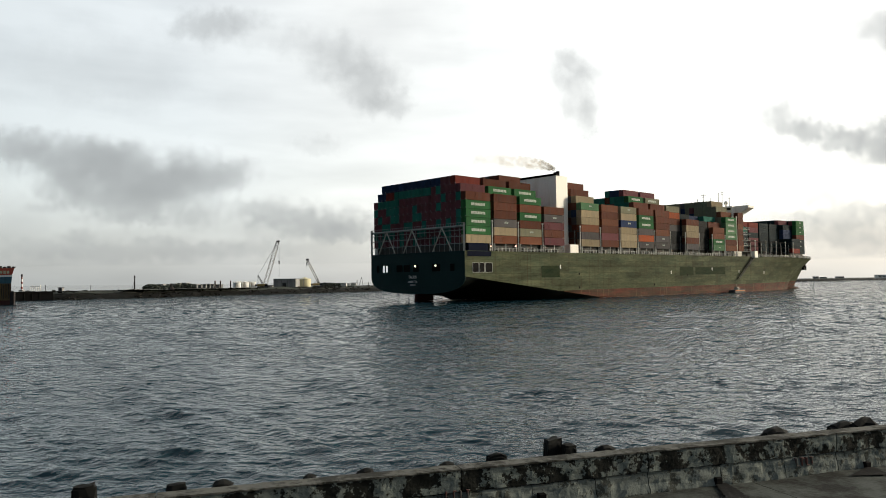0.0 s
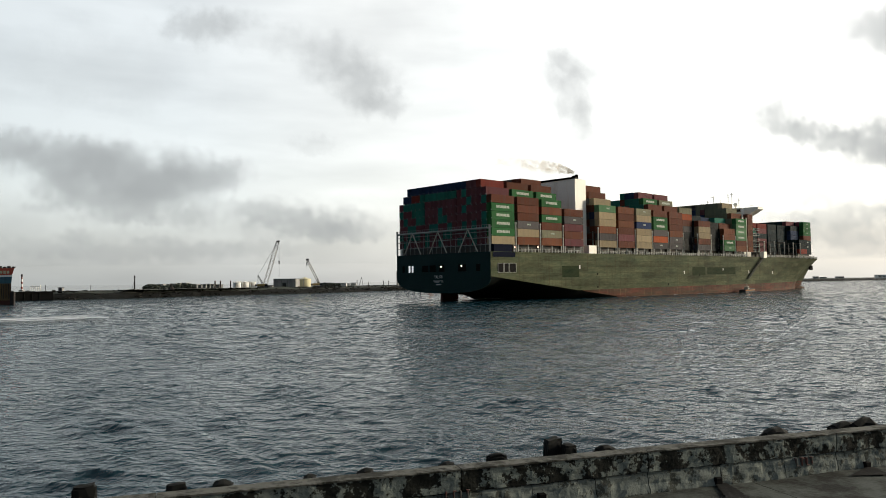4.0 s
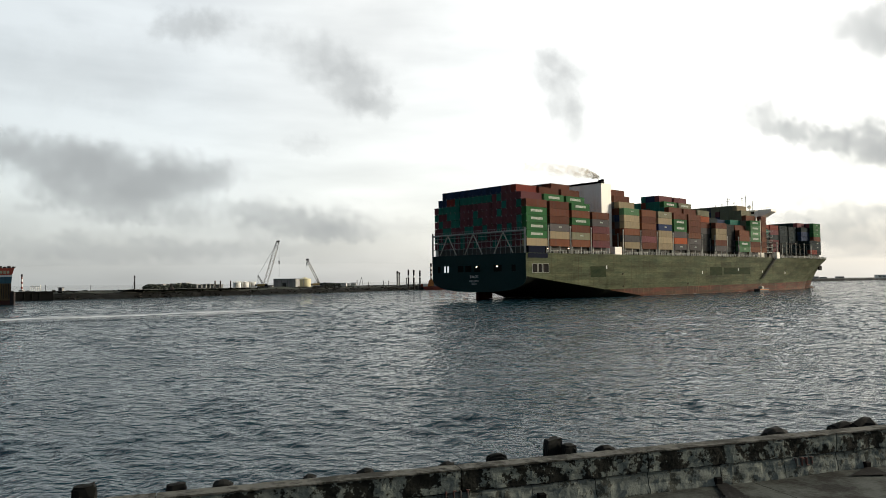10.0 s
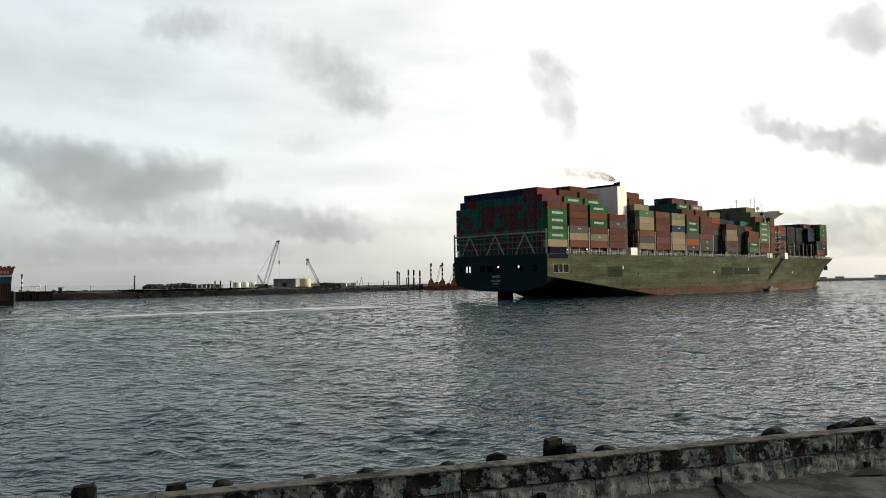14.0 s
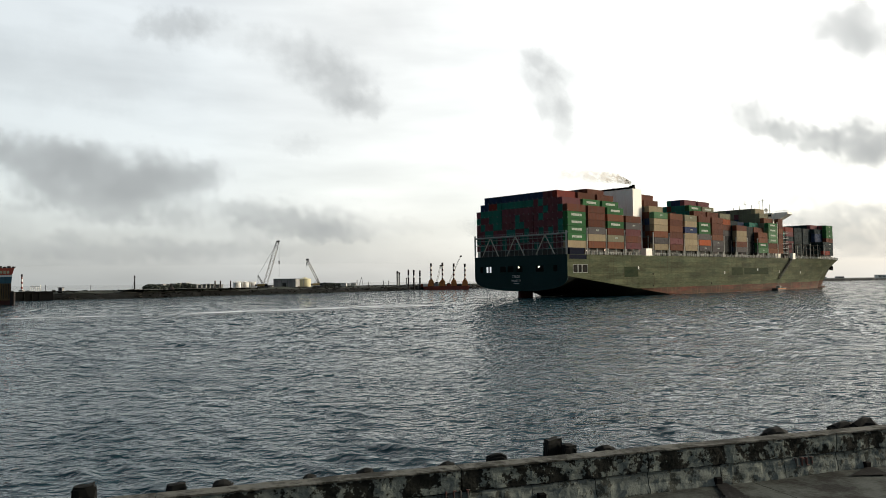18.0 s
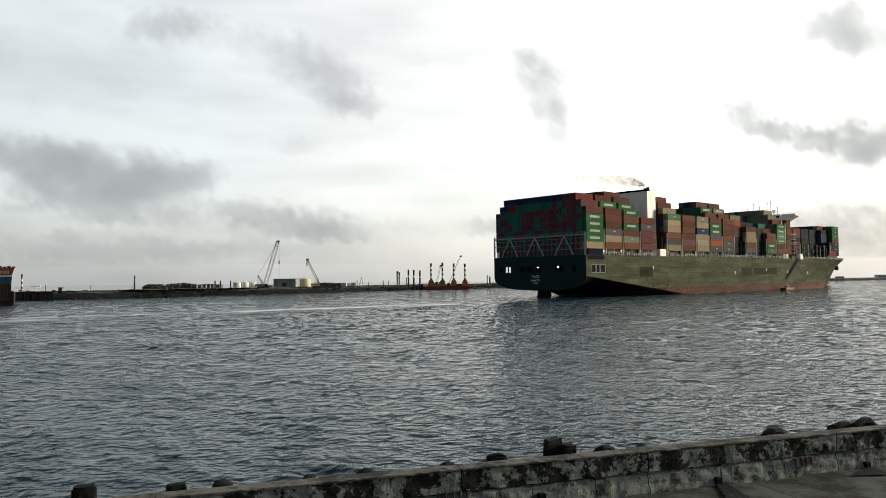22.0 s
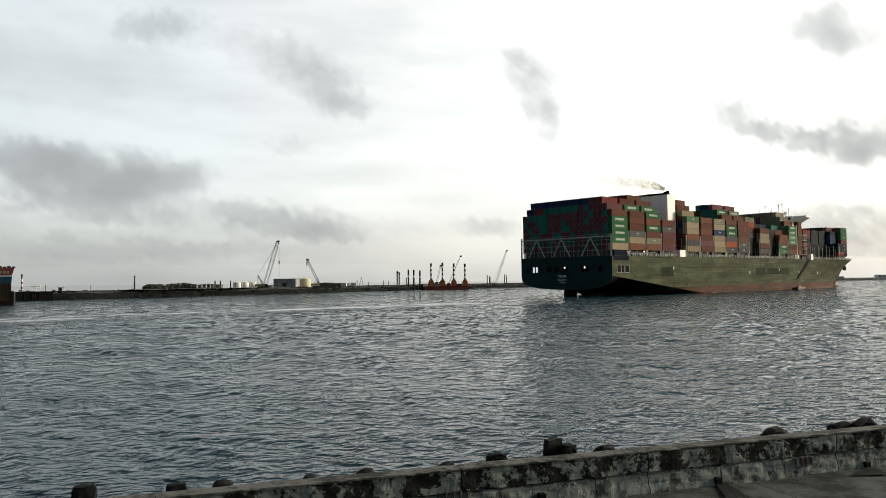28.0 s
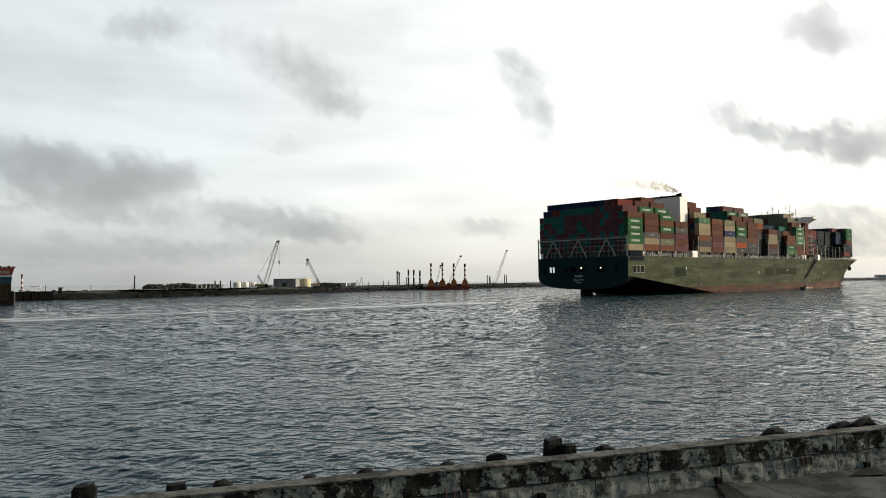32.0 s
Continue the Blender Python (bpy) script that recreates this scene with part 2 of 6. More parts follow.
LUMPS_LOW = ((24, 258, 60, 26, 0.72), (90, 272, 80, 24, 0.66), (165, 288, 90, 32, 0.74), (230, 312, 110, 42, 0.86), (300, 322, 80, 32, 0.7), (372, 306, 66, 26, 0.6),
             (408, 312, 30, 20, 0.5), (115, 325, 46, 22, 0.45), (160, 350, 70, 18, 0.5), (235, 366, 60, 24, 0.62), (200, 384, 60, 10, 0.3), (345, 382, 36, 18, 0.5),
             (275, 392, 26, 8, 0.4), (85, 368, 40, 8, 0.28), (140, 418, 24, 10, 0.34), (480, 376, 66, 18, 0.6), (560, 398, 90, 22, 0.78), (610, 412, 60, 14, 0.6),
             (1470, 385, 90, 18, 0.42), (1500, 412, 100, 20, 0.5), (1420, 388, 34, 10, 0.3), (1440, 346, 50, 14, 0.3), (1546, 372, 50, 16, 0.4), (1550, 438, 70, 18, 0.35),
             (1350, 384, 40, 10, 0.2), (290, 425, 40, 8, 0.3), (250, 446, 150, 16, 0.36), (90, 440, 90, 16, 0.36), (350, 446, 70, 14, 0.3), (470, 440, 80, 12, 0.26),
             (20, 395, 60, 40, 0.22), (150, 430, 340, 70, 0.2), (560, 440, 160, 50, 0.14), (720, 400, 60, 12, 0.15), (1500, 430, 140, 60, 0.18), (1640, 385, 80, 20, 0.5),
             (902, 402, 46, 14, 0.4), (1060, 246, 22, 18, 0.2))


def cloud_material(lumps, height):
    m = bpy.data.materials.new("cloud_vapour")
    m.use_nodes = True
    n, l = m.node_tree.nodes, m.node_tree.links
    n.clear()
    tc = n.new("ShaderNodeTexCoord")
    # pattern coordinates: bearing, and nearness, so that far lumps keep their shape
    sp = n.new("ShaderNodeSeparateXYZ")
    l.new(tc.outputs["Object"], sp.inputs[0])
    du, dv = n.new("ShaderNodeMath"), n.new("ShaderNodeMath")
    du.operation = dv.operation = "DIVIDE"
    l.new(sp.outputs["X"], du.inputs[0])
    l.new(sp.outputs["Y"], du.inputs[1])
    dv.inputs[0].default_value = height
    l.new(sp.outputs["Y"], dv.inputs[1])
    uv = n.new("ShaderNodeCombineXYZ")
    l.new(du.outputs[0], uv.inputs[0])
    l.new(dv.outputs[0], uv.inputs[1])
    total = None
    for i, (px, py, hw, hh, thick) in enumerate(lumps):
        c, top, side = on_level(px, py, height), on_level(px, py - hh, height), on_level(px + hw, py, height)
        mp = n.new("ShaderNodeMapping")
        mp.vector_type = "TEXTURE"
        mp.inputs["Location"].default_value = (c.x / c.y, height / c.y, 0)
        mp.inputs["Scale"].default_value = (1.2 * abs(side.x / side.y - c.x / c.y), 1.3 * abs(height / top.y - height / c.y), 1)
        l.new(uv.outputs[0], mp.inputs[0])
        ns = n.new("ShaderNodeTexNoise")
        ns.noise_dimensions = "4D"
        ns.inputs["W"].default_value = i * 3.7
        ns.inputs["Scale"].default_value, ns.inputs["Detail"].default_value, ns.inputs["Roughness"].default_value = 0.92, 5, 0.49
        asp = max(1.0, hw / hh)
        sq = n.new("ShaderNodeVectorMath")
        sq.operation = "MULTIPLY"
        sq.inputs[1].default_value = (asp, 1, 1)
        l.new(mp.outputs[0], sq.inputs[0])
        l.new(sq.outputs[0], ns.inputs["Vector"])
        sub = n.new("ShaderNodeVectorMath")
        sub.operation = "MULTIPLY_ADD"
        sub.inputs[1].default_value, sub.inputs[2].default_value = (2.2 / asp ** 0.5, 2.2, 0), (-1.1 / asp ** 0.5, -1.1, 0)
        l.new(ns.outputs["Color"], sub.inputs[0])
        add = n.new("ShaderNodeVectorMath")
        l.new(mp.outputs[0], add.inputs[0])
        l.new(sub.outputs[0], add.inputs[1])
        ln = n.new("ShaderNodeVectorMath")
        ln.operation = "LENGTH"
        l.new(add.outputs[0], ln.inputs[0])
        mr = n.new("ShaderNodeMapRange")
        mr.interpolation_type = "SMOOTHSTEP"
        mr.inputs["From Min"].default_value, mr.inputs["From Max"].default_value = 1.36, 0.22
        mr.inputs["To Min"].default_value, mr.inputs["To Max"].default_value = 1.0, 1.0 - 0.74 * thick
        l.new(ln.outputs["Value"], mr.inputs["Value"])
        if total is None:
            total = mr.outputs["Result"]
        else:
            mx = n.new("ShaderNodeMath")
            mx.operation = "MULTIPLY"
            l.new(total, mx.inputs[0])
            l.new(mr.outputs["Result"], mx.inputs[1])
            total = mx.outputs[0]
    # the layer thins out into the haze
    fade = n.new("ShaderNodeMapRange")
    fade.interpolation_type = "SMOOTHSTEP"
    fade.inputs["From Min"].default_value, fade.inputs["From Max"].default_value = 0.042, 0.0245
    l.new(dv.outputs[0], fade.inputs["Value"])
    mxf = n.new("ShaderNodeMath")
    mxf.operation = "MAXIMUM"
    l.new(total, mxf.inputs[0])
    l.new(fade.outputs["Result"], mxf.inputs[1])
    total = mxf.outputs[0]
    em = n.new("ShaderNodeEmission")
    em.inputs["Color"].default_value, em.inputs["Strength"].default_value = (0.350, 0.370, 0.378, 1), 1.0
    tr = n.new("ShaderNodeBsdfTransparent")
    mix = n.new("ShaderNodeMixShader")
    l.new(total, mix.inputs[0])
    l.new(em.outputs[0], mix.inputs[1])
    l.new(tr.outputs[0], mix.inputs[2])
    out = n.new("ShaderNodeOutputMaterial")
    l.new(mix.outputs[0], out.inputs[0])
    return m


def build_clouds(name, lumps, height):
    bm = bmesh.new()
    vs = [bm.verts.new((x, y, 0)) for x, y in ((-3000, 90), (3000, 90), (2300, 4350), (-2300, 4350))]
    bm.faces.new(vs)
    ob = new(name, finish(name, bm, cloud_material(lumps, height)))
    ob.location = (0, 0, height)
    return tagged(ob, "soft grey clouds drifting under a bright overcast sky", "clouds", kind="structure")


# three thin layers, each with a drift of its own
CLOUDS = [(build_clouds("backdrop_clouds_%d" % (k + 1), lumps, z), z, drift)
          for k, (lumps, z, drift) in enumerate(((LUMPS_HIGH, 104.0, 0.24), (LUMPS_EAST, 102.0, 0.29), (LUMPS_LOW, 100.0, 0.42)))]


LEE = 0.055                     # mean tilt of the lee faces
# wave sets too small for the mesh: features a metre, slope, nearest and full distance, height along the crest
WAVE_SETS = ((8.0, 0.26, -60, -50, 0.9), (3.2, 0.42, -60, -50, 0.8), (1.5, 0.46, 10, 55, 0.8), (0.75, 0.50, 35, 90, 1.3), (0.34, 0.52, 70, 140, 2.2), (0.12, 0.60, 100, 200, 4.2), (0.05, 0.62, 180, 280, 8.0))


def water_material():
    """Harbour water: the slope of several wave fields tilts the surface; crests are sharper than troughs."""
    m = bpy.data.materials.new("harbour_water")
    m.use_nodes = True
    n, l = m.node_tree.nodes, m.node_tree.links
    b = n["Principled BSDF"]
    b.inputs["Base Color"].default_value = (0.003, 0.022, 0.031, 1)
    b.inputs["Roughness"].default_value, b.inputs["IOR"].default_value = 0.09, 1.333
    b.inputs["Specular Tint"].default_value = (0.91, 1.0, 1.0, 1)

    def calc(op, p, q):
        k = n.new("ShaderNodeMath")
        k.operation = op
        for slot, v in zip(k.inputs, (p, q)):
            if isinstance(v, (int, float)):
                slot.default_value = v
            else:
                l.new(v, slot)
        return k.outputs[0]

    def ranged(v, f0, f1, t0, t1):
        k = n.new("ShaderNodeMapRange")
        for key, val in (("From Min", f0), ("From Max", f1), ("To Min", t0), ("To Max", t1)):
            k.inputs[key].default_value = val
        l.new(v, k.inputs["Value"])
        return k.outputs["Result"]

    tc = n.new("ShaderNodeTexCoord")
    sy_ = n.new("ShaderNodeSeparateXYZ")
    l.new(tc.outputs["Object"], sy_.inputs[0])
    # gusts roughen the water in broad patches
    gmp = n.new("ShaderNodeMapping")
    gmp.inputs["Scale"].default_value = (0.03, 0.05, 1)
    l.new(tc.outputs["Object"], gmp.inputs[0])
    gust = n.new("ShaderNodeTexNoise")
    gust.inputs["Scale"].default_value, gust.inputs["Detail"].default_value = 1.0, 3
    l.new(gmp.outputs[0], gust.inputs["Vector"])
    gm = ranged(gust.outputs["Fac"], 0.35, 0.65, 0.75, 1.25)
    sx, sy = None, None
    for i, (sc, slope, d0, d1, along) in enumerate(WAVE_SETS):
        mp = n.new("ShaderNodeMapping")
        mp.inputs["Rotation"].default_value = (0, 0, radians(-14 + 9 * (i % 3)))
        mp.inputs["Scale"].default_value = (sc * along, sc, 1)
        mp.inputs["Location"].default_value = (i * 7.3, i * 3.1, i * 1.7)
        l.new(tc.outputs["Object"], mp.inputs[0])
        h = []
        for off in ((0, 0, 0), (0.1, 0, 0), (0, 0.1, 0)):
            v = n.new("ShaderNodeVectorMath")
            v.inputs[1].default_value = off
            l.new(mp.outputs[0], v.inputs[0])
            ns = n.new("ShaderNodeTexNoise")
            ns.inputs["Scale"].default_value, ns.inputs["Detail"].default_value, ns.inputs["Roughness"].default_value = 1.0, 1.2, 0.5
            l.new(v.outputs[0], ns.inputs["Vector"])
            h.append(calc("POWER", ns.outputs["Fac"], 2.2))
        fade = ranged(sy_.outputs["Y"], d0, d1, 0.0, -slope * 10 / 1.05)
        fade = calc("MULTIPLY", fade, gm)
        gx = calc("MULTIPLY", calc("MULTIPLY", calc("SUBTRACT", h[1], h[0]), min(along, 0.55)), fade)
        gy = calc("MULTIPLY", calc("SUBTRACT", h[2], h[0]), fade)
        sx = gx if sx is None else calc("ADD", sx, gx)
        sy = gy if sy is None else calc("ADD", sy, gy)
    # the faces towards the quay are steep, the backs long and flat
    sy = calc("ADD", calc("MULTIPLY", calc("MINIMUM", sy, 0.0), 1.45), calc("MULTIPLY", calc("MAXIMUM", sy, 0.0), 0.65))
    # the short waves run before the wind towards the quay: their lee faces are the steeper ones
    sy = calc("SUBTRACT", sy, ranged(sy_.outputs["Y"], 60, 300, LEE, LEE * 1.5))
    tilt = n.new("ShaderNodeCombineXYZ")
    l.new(sx, tilt.inputs[0])
    l.new(sy, tilt.inputs[1])
    geo = n.new("ShaderNodeNewGeometry")
    ad = n.new("ShaderNodeVectorMath")
    l.new(geo.outputs["Normal"], ad.inputs[0])
    l.new(tilt.outputs[0], ad.inputs[1])
    nz = n.new("ShaderNodeVectorMath")
    nz.operation = "NORMALIZE"
    l.new(ad.outputs[0], nz.inputs[0])
    l.new(nz.outputs[0], b.inputs["Normal"])
    return m


def build_sea():
    rows = [6.0]
    while rows[-1] < 420:
        rows.append(rows[-1] * 1.005 + 0.012)
    while rows[-1] < 4700:
        rows.append(rows[-1] * 1.08)
    u = np.linspace(-1, 1, 761)
    far = 1.0 * 1.35 ** np.arange(1, 8)
    u = np.concatenate([-far[::-1], u, far])
    y = np.array(rows)
    half = 0.72 * y + 14
    X, Y = u[None, :] * half[:, None], np.repeat(y[:, None], len(u), 1)
    cell = np.maximum(np.gradient(y)[:, None], (half * 2 / 760)[:, None])
    rng = np.random.default_rng(5)
    Z = np.zeros_like(X)
    DX, DY = np.zeros_like(X), np.zeros_like(X)
    group = 0.85 + 0.3 * np.cos(0.21 * X + 0.35 * Y + 1.0) * np.cos(0.33 * X - 0.17 * Y) + 0.25 * np.cos(0.9 * X + 0.5 * Y)
    for k in range(72):
        lam = 0.38 * (2.5 / 0.38) ** rng.random()
        th = radians(-104) + rng.normal(0, 0.55)
        kx, ky = 2 * math.pi / lam * math.cos(th), 2 * math.pi / lam * math.sin(th)
        amp = 0.0078 * lam * rng.uniform(0.5, 1.3)
        fade = np.clip((lam / cell - 3.5) / 4.0, 0, 1) * group
        ph = kx * X + ky * Y + rng.random() * 6.28
        Z += fade * amp * np.cos(ph)
        DX -= 0.9 * fade * amp * math.cos(th) * np.sin(ph)
        DY -= 0.9 * fade * amp * math.sin(th) * np.sin(ph)
    for k in range(22):                 # longer seas out in the fairway
        lam = rng.uniform(3.0, 7.5)
        th = radians(-100) + rng.normal(0, 0.45)
        kx, ky = 2 * math.pi / lam * math.cos(th), 2 * math.pi / lam * math.sin(th)
        amp = 0.0055 * lam * rng.uniform(0.5, 1.3)
        fade = np.clip((lam / cell - 3.0) / 4.0, 0, 1) * np.clip((Y - 40) / 70, 0.12, 1)
        ph = kx * X + ky * Y + rng.random() * 6.28
        Z += fade * amp * np.cos(ph)
        DX -= 0.9 * fade * amp * math.cos(th) * np.sin(ph)
        DY -= 0.9 * fade * amp * math.sin(th) * np.sin(ph)
    far_flat = np.clip((440 - Y) / 200, 0, 1) * (np.abs(u)[None, :] <= 1.0)
    co = np.stack([X + DX * far_flat, Y + DY * far_flat, Z * far_flat], -1).reshape(-1, 3)
    R, C = X.shape
    idx = np.arange(R * C).reshape(R, C)
    quads = np.stack([idx[:-1, :-1], idx[:-1, 1:], idx[1:, 1:], idx[1:, :-1]], -1).reshape(-1, 4)
    me = bpy.data.meshes.new("water")
    me.vertices.add(len(co))
    me.vertices.foreach_set("co", co.astype(np.float32).ravel())
    me.loops.add(quads.size)
    me.loops.foreach_set("vertex_index", quads.astype(np.int32).ravel())
    me.polygons.add(len(quads))
    me.polygons.foreach_set("loop_start", np.arange(0, quads.size, 4, dtype=np.int32))
    me.polygons.foreach_set("use_smooth", np.ones(len(quads), dtype=bool))
    me.update(calc_edges=True)
    me.materials.append(water_material())
    return tagged(new("water", me), "dark grey-green harbour water with wind chop", "water", kind="structure")


sea = build_sea()

# ---- far shore ----
M_ROCK = material("shore_rock", (0.009, 0.009, 0.008), 0.9, 0, (0.006, 0.007, 0.006), 0.97, 0.25, 1.5, 0.6, bump_dist=0.4, lo=0.35, hi=0.6)
M_LAND = material("dry_shore_ground", (0.052, 0.057, 0.049), 0.9, 0, (0.018, 0.024, 0.017), 0.85, 0.09, 0.8, 0.3, bump_dist=0.3)
SHORE = [on_level(px, py, 0) for px, py in ((-420, 545), (-60, 534), (130, 531), (250, 528), (400, 523.5), (520, 520.5), (640, 516.5), (760, 513), (860, 510.5), (950, 508))]
SHORE += [Vector((260, 985, 0)), Vector((520, 1150, 0)), Vector((700, 1290, 0)), Vector((900, 1480, 0)), Vector((1500, 2300, 0))]


def build_shore():
    """The low land across the channel: a rubble bank, a crest and flat ground running back."""
    rng = random.Random(3)
    pts = []
    for a, b in zip(SHORE, SHORE[1:]):
        n = max(2, int((b - a).length / 7))
        pts += [a.lerp(b, i / n) for i in range(n)]
    pts.append(SHORE[-1])
    bm = bmesh.new()
    prof = ((-6, -2.5), (0, 0.15), (3, 1.6), (6, 3.0), (9, 3.9), (14, 4.1), (35, 4.1), (55, 4.0), (66, 2.0), (80, -2.0))
    grid = []
    for i, p in enumerate(pts):
        d = (pts[min(i + 1, len(pts) - 1)] - pts[max(i - 1, 0)]).normalized()
        nrm = Vector((-d.y, d.x, 0))
        f = noise.noise((i * 0.13, 3.1, 0)) * 0.22 + 1.0
        row = []
        for j, (o, z) in enumerate(prof):
            jit = rng.uniform(-0.9, 0.9) if 0 < j < 5 else 0
            row.append(bm.verts.new((p.x + nrm.x * (o + jit), p.y + nrm.y * (o + jit), z * (f if j > 1 else 1) + (rng.uniform(-0.5, 0.5) if 1 < j < 6 else 0))))
        grid.append(row)
    for a, b in zip(grid, grid[1:]):
        for j in range(len(prof) - 1):
            fc = bm.faces.new((a[j], b[j], b[j + 1], a[j + 1]))
            fc.material_index = 0 if j < 3 else 1
    return tagged(new("ground_shore", finish("ground_shore", bm, [M_ROCK, M_LAND])), "low far shore with a dark rubble bank", "shore", kind="structure")


build_shore()
M_STONE = material("rubble_stone", (0.034, 0.034, 0.029), 0.9, 0, (0.007, 0.007, 0.006), 0.95, 0.16, 2.0, 0.4, bump_dist=0.1, lo=0.44, hi=0.60)
M_SAND = material("pale_sand", (0.30, 0.29, 0.25), 0.9, 0, (0.12, 0.11, 0.09), 0.8, 0.06, 1.0)


def build_rubble():
    """Loose stones along the bank, each a rough eight-cornered lump."""
    rng = random.Random(17)
    verts, faces = [], []
    for a, b in zip(SHORE[:9], SHORE[1:10]):
        d = (b - a).normalized()
        nrm = Vector((-d.y, d.x, 0))
        for k in range(int((b - a).length * 2.6)):
            o = rng.uniform(-0.8, 13)
            p = a.lerp(b, rng.random()) + nrm * o
            z = min(4.0, 0.2 + 0.42 * max(o, 0)) + rng.uniform(-0.2, 0.2)
            s = rng.choice((0.5, 0.7, 0.9, 1.3)) * rng.uniform(0.7, 1.2)
            q = Euler((rng.uniform(0, 6), rng.uniform(0, 6), rng.uniform(0, 6))).to_matrix()
            i = len(verts)
            for c in ((-1, -1, -1), (1, -1, -1), (1, 1, -1), (-1, 1, -1), (-1, -1, 1), (1, -1, 1), (1, 1, 1), (-1, 1, 1)):
                v = q @ (Vector(c) * 0.5 * s * rng.uniform(0.6, 1.1))
                verts.append((p.x + v.x * 1.5, p.y + v.y, z + v.z * 0.8))
            faces += [tuple(i + j for j in f) for f in ((0, 3, 2, 1), (4, 5, 6, 7), (0, 1, 5, 4), (1, 2, 6, 5), (2, 3, 7, 6), (3, 0, 4, 7))]
    me = bpy.data.meshes.new("rubble")
    me.from_pydata(verts, [], faces)
    me.materials.append(M_STONE)
    return tagged(new("rubble", me), "dark loose stones along the far bank", "rubble", kind="stuff")


build_rubble()
bm = bmesh.new()
sand_a, sand_b = [], []
for i, px in enumerate(range(215, 470, 15)):
    p = on_level(px, 530 - (px - 215) * 0.031, 0)
    u = Vector((p.x, p.y, 0)).normalized()
    w = noise.noise((i * 0.5, 0, 0))
    sand_a.append(bm.verts.new((p.x + u.x * (19 + 4 * w), p.y + u.y * (19 + 4 * w), 4.42)))
    sand_b.append(bm.verts.new((p.x + u.x * 46, p.y + u.y * 46, 4.45)))
for i in range(len(sand_a) - 1):
    bm.faces.new((sand_a[i], sand_a[i + 1], sand_b[i + 1], sand_b[i]))
tagged(new("ground_sand", finish("ground_sand", bm, M_SAND)), "pale sand strip on top of the far bank", "sand", kind="structure")
M_CALM = material("calm_water", (0.02, 0.03, 0.03), 0.06, bump=0.02)
bm = bmesh.new()
back = []
for i, p in enumerate(SHORE):
    d = (SHORE[min(i + 1, len(SHORE) - 1)] - SHORE[max(i - 1, 0)]).normalized()
    back.append(bm.verts.new((p.x - d.y * 70, p.y + d.x * 70, 0.08)))
outer_ = [bm.verts.new((p.x * 1.0 - 2500 + i * 150, 4700, 0.08)) for i, p in enumerate(SHORE)]
for i in range(len(SHORE) - 1):
    bm.faces.new((back[i], back[i + 1], outer_[i + 1], outer_[i]))
tagged(new("water_lagoon", finish("water_lagoon", bm, M_CALM)), "pale calm water behind the far spit", "water", kind="structure")
bm = bmesh.new()
vs = [bm.verts.new(p) for p in ((-5000, -3000, -4), (5000, -3000, -4), (5000, 5000, -4), (-5000, 5000, -4))]
bm.faces.new(vs)
tagged(new("ground", finish("ground", bm, M_LAND)), "sandy harbour bed under the water", "ground", kind="structure")

# ---- the ship ----
DECK = 17.65
RED_TOP = 3.0
ship = thing("container_ship", "large loaded container ship with weathered green hull and red boot-topping", "ship")
MOVERS.append((ship, Matrix.Identity(4)))


def smooth01(a, b, x):
    t = min(1.0, max(0.0, (x - a) / (b - a)))
    return t * t * (3 - 2 * t)


def keel_line(x):
    """Height of the hull's lowest line under the stern."""
    return 2.9 - 0.07 * x - 9.0 * smooth01(12, 48, x)


def half_breadth(x, z):
    """Half the hull's breadth at a place along the ship and a height."""
    if x < 90:
        zs = knuckle(x)
        zc = keel_line(x)
        if z >= zs:
            return 25.5
        t = max(0.0, (z - zc) / (zs - zc))
        n = 1.15 + 1.5 * smooth01(8, 0, x)
        return 25.5 * max(0.0, 1 - (1 - t) ** n) ** (1 / n)
    bd = 25.5 if x < 255 else 25.5 * max(0.0, 1 - ((x - 255) / 115.0) ** 2) ** 0.85
    bw = 25.5 if x < 215 else 25.5 * max(0.0, 1 - ((x - 215) / 129.0) ** 1.7)
    t = max(0.0, min(1.0, (z + 1.0) / (DECK + 1.0)))
    return bw + (bd - bw) * t ** 1.4


def stem_x(z):
    """The bow's profile: where the stem stands at a height."""
    t = max(0.0, min(1.0, (z + 1.0) / (DECK + 1.0)))
    return 344 + 26 * t ** 1.12


def knuckle(x):
    """Height of the sharp edge between the upright side and the cut-away counter."""
    return 9.0 - 0.118 * x


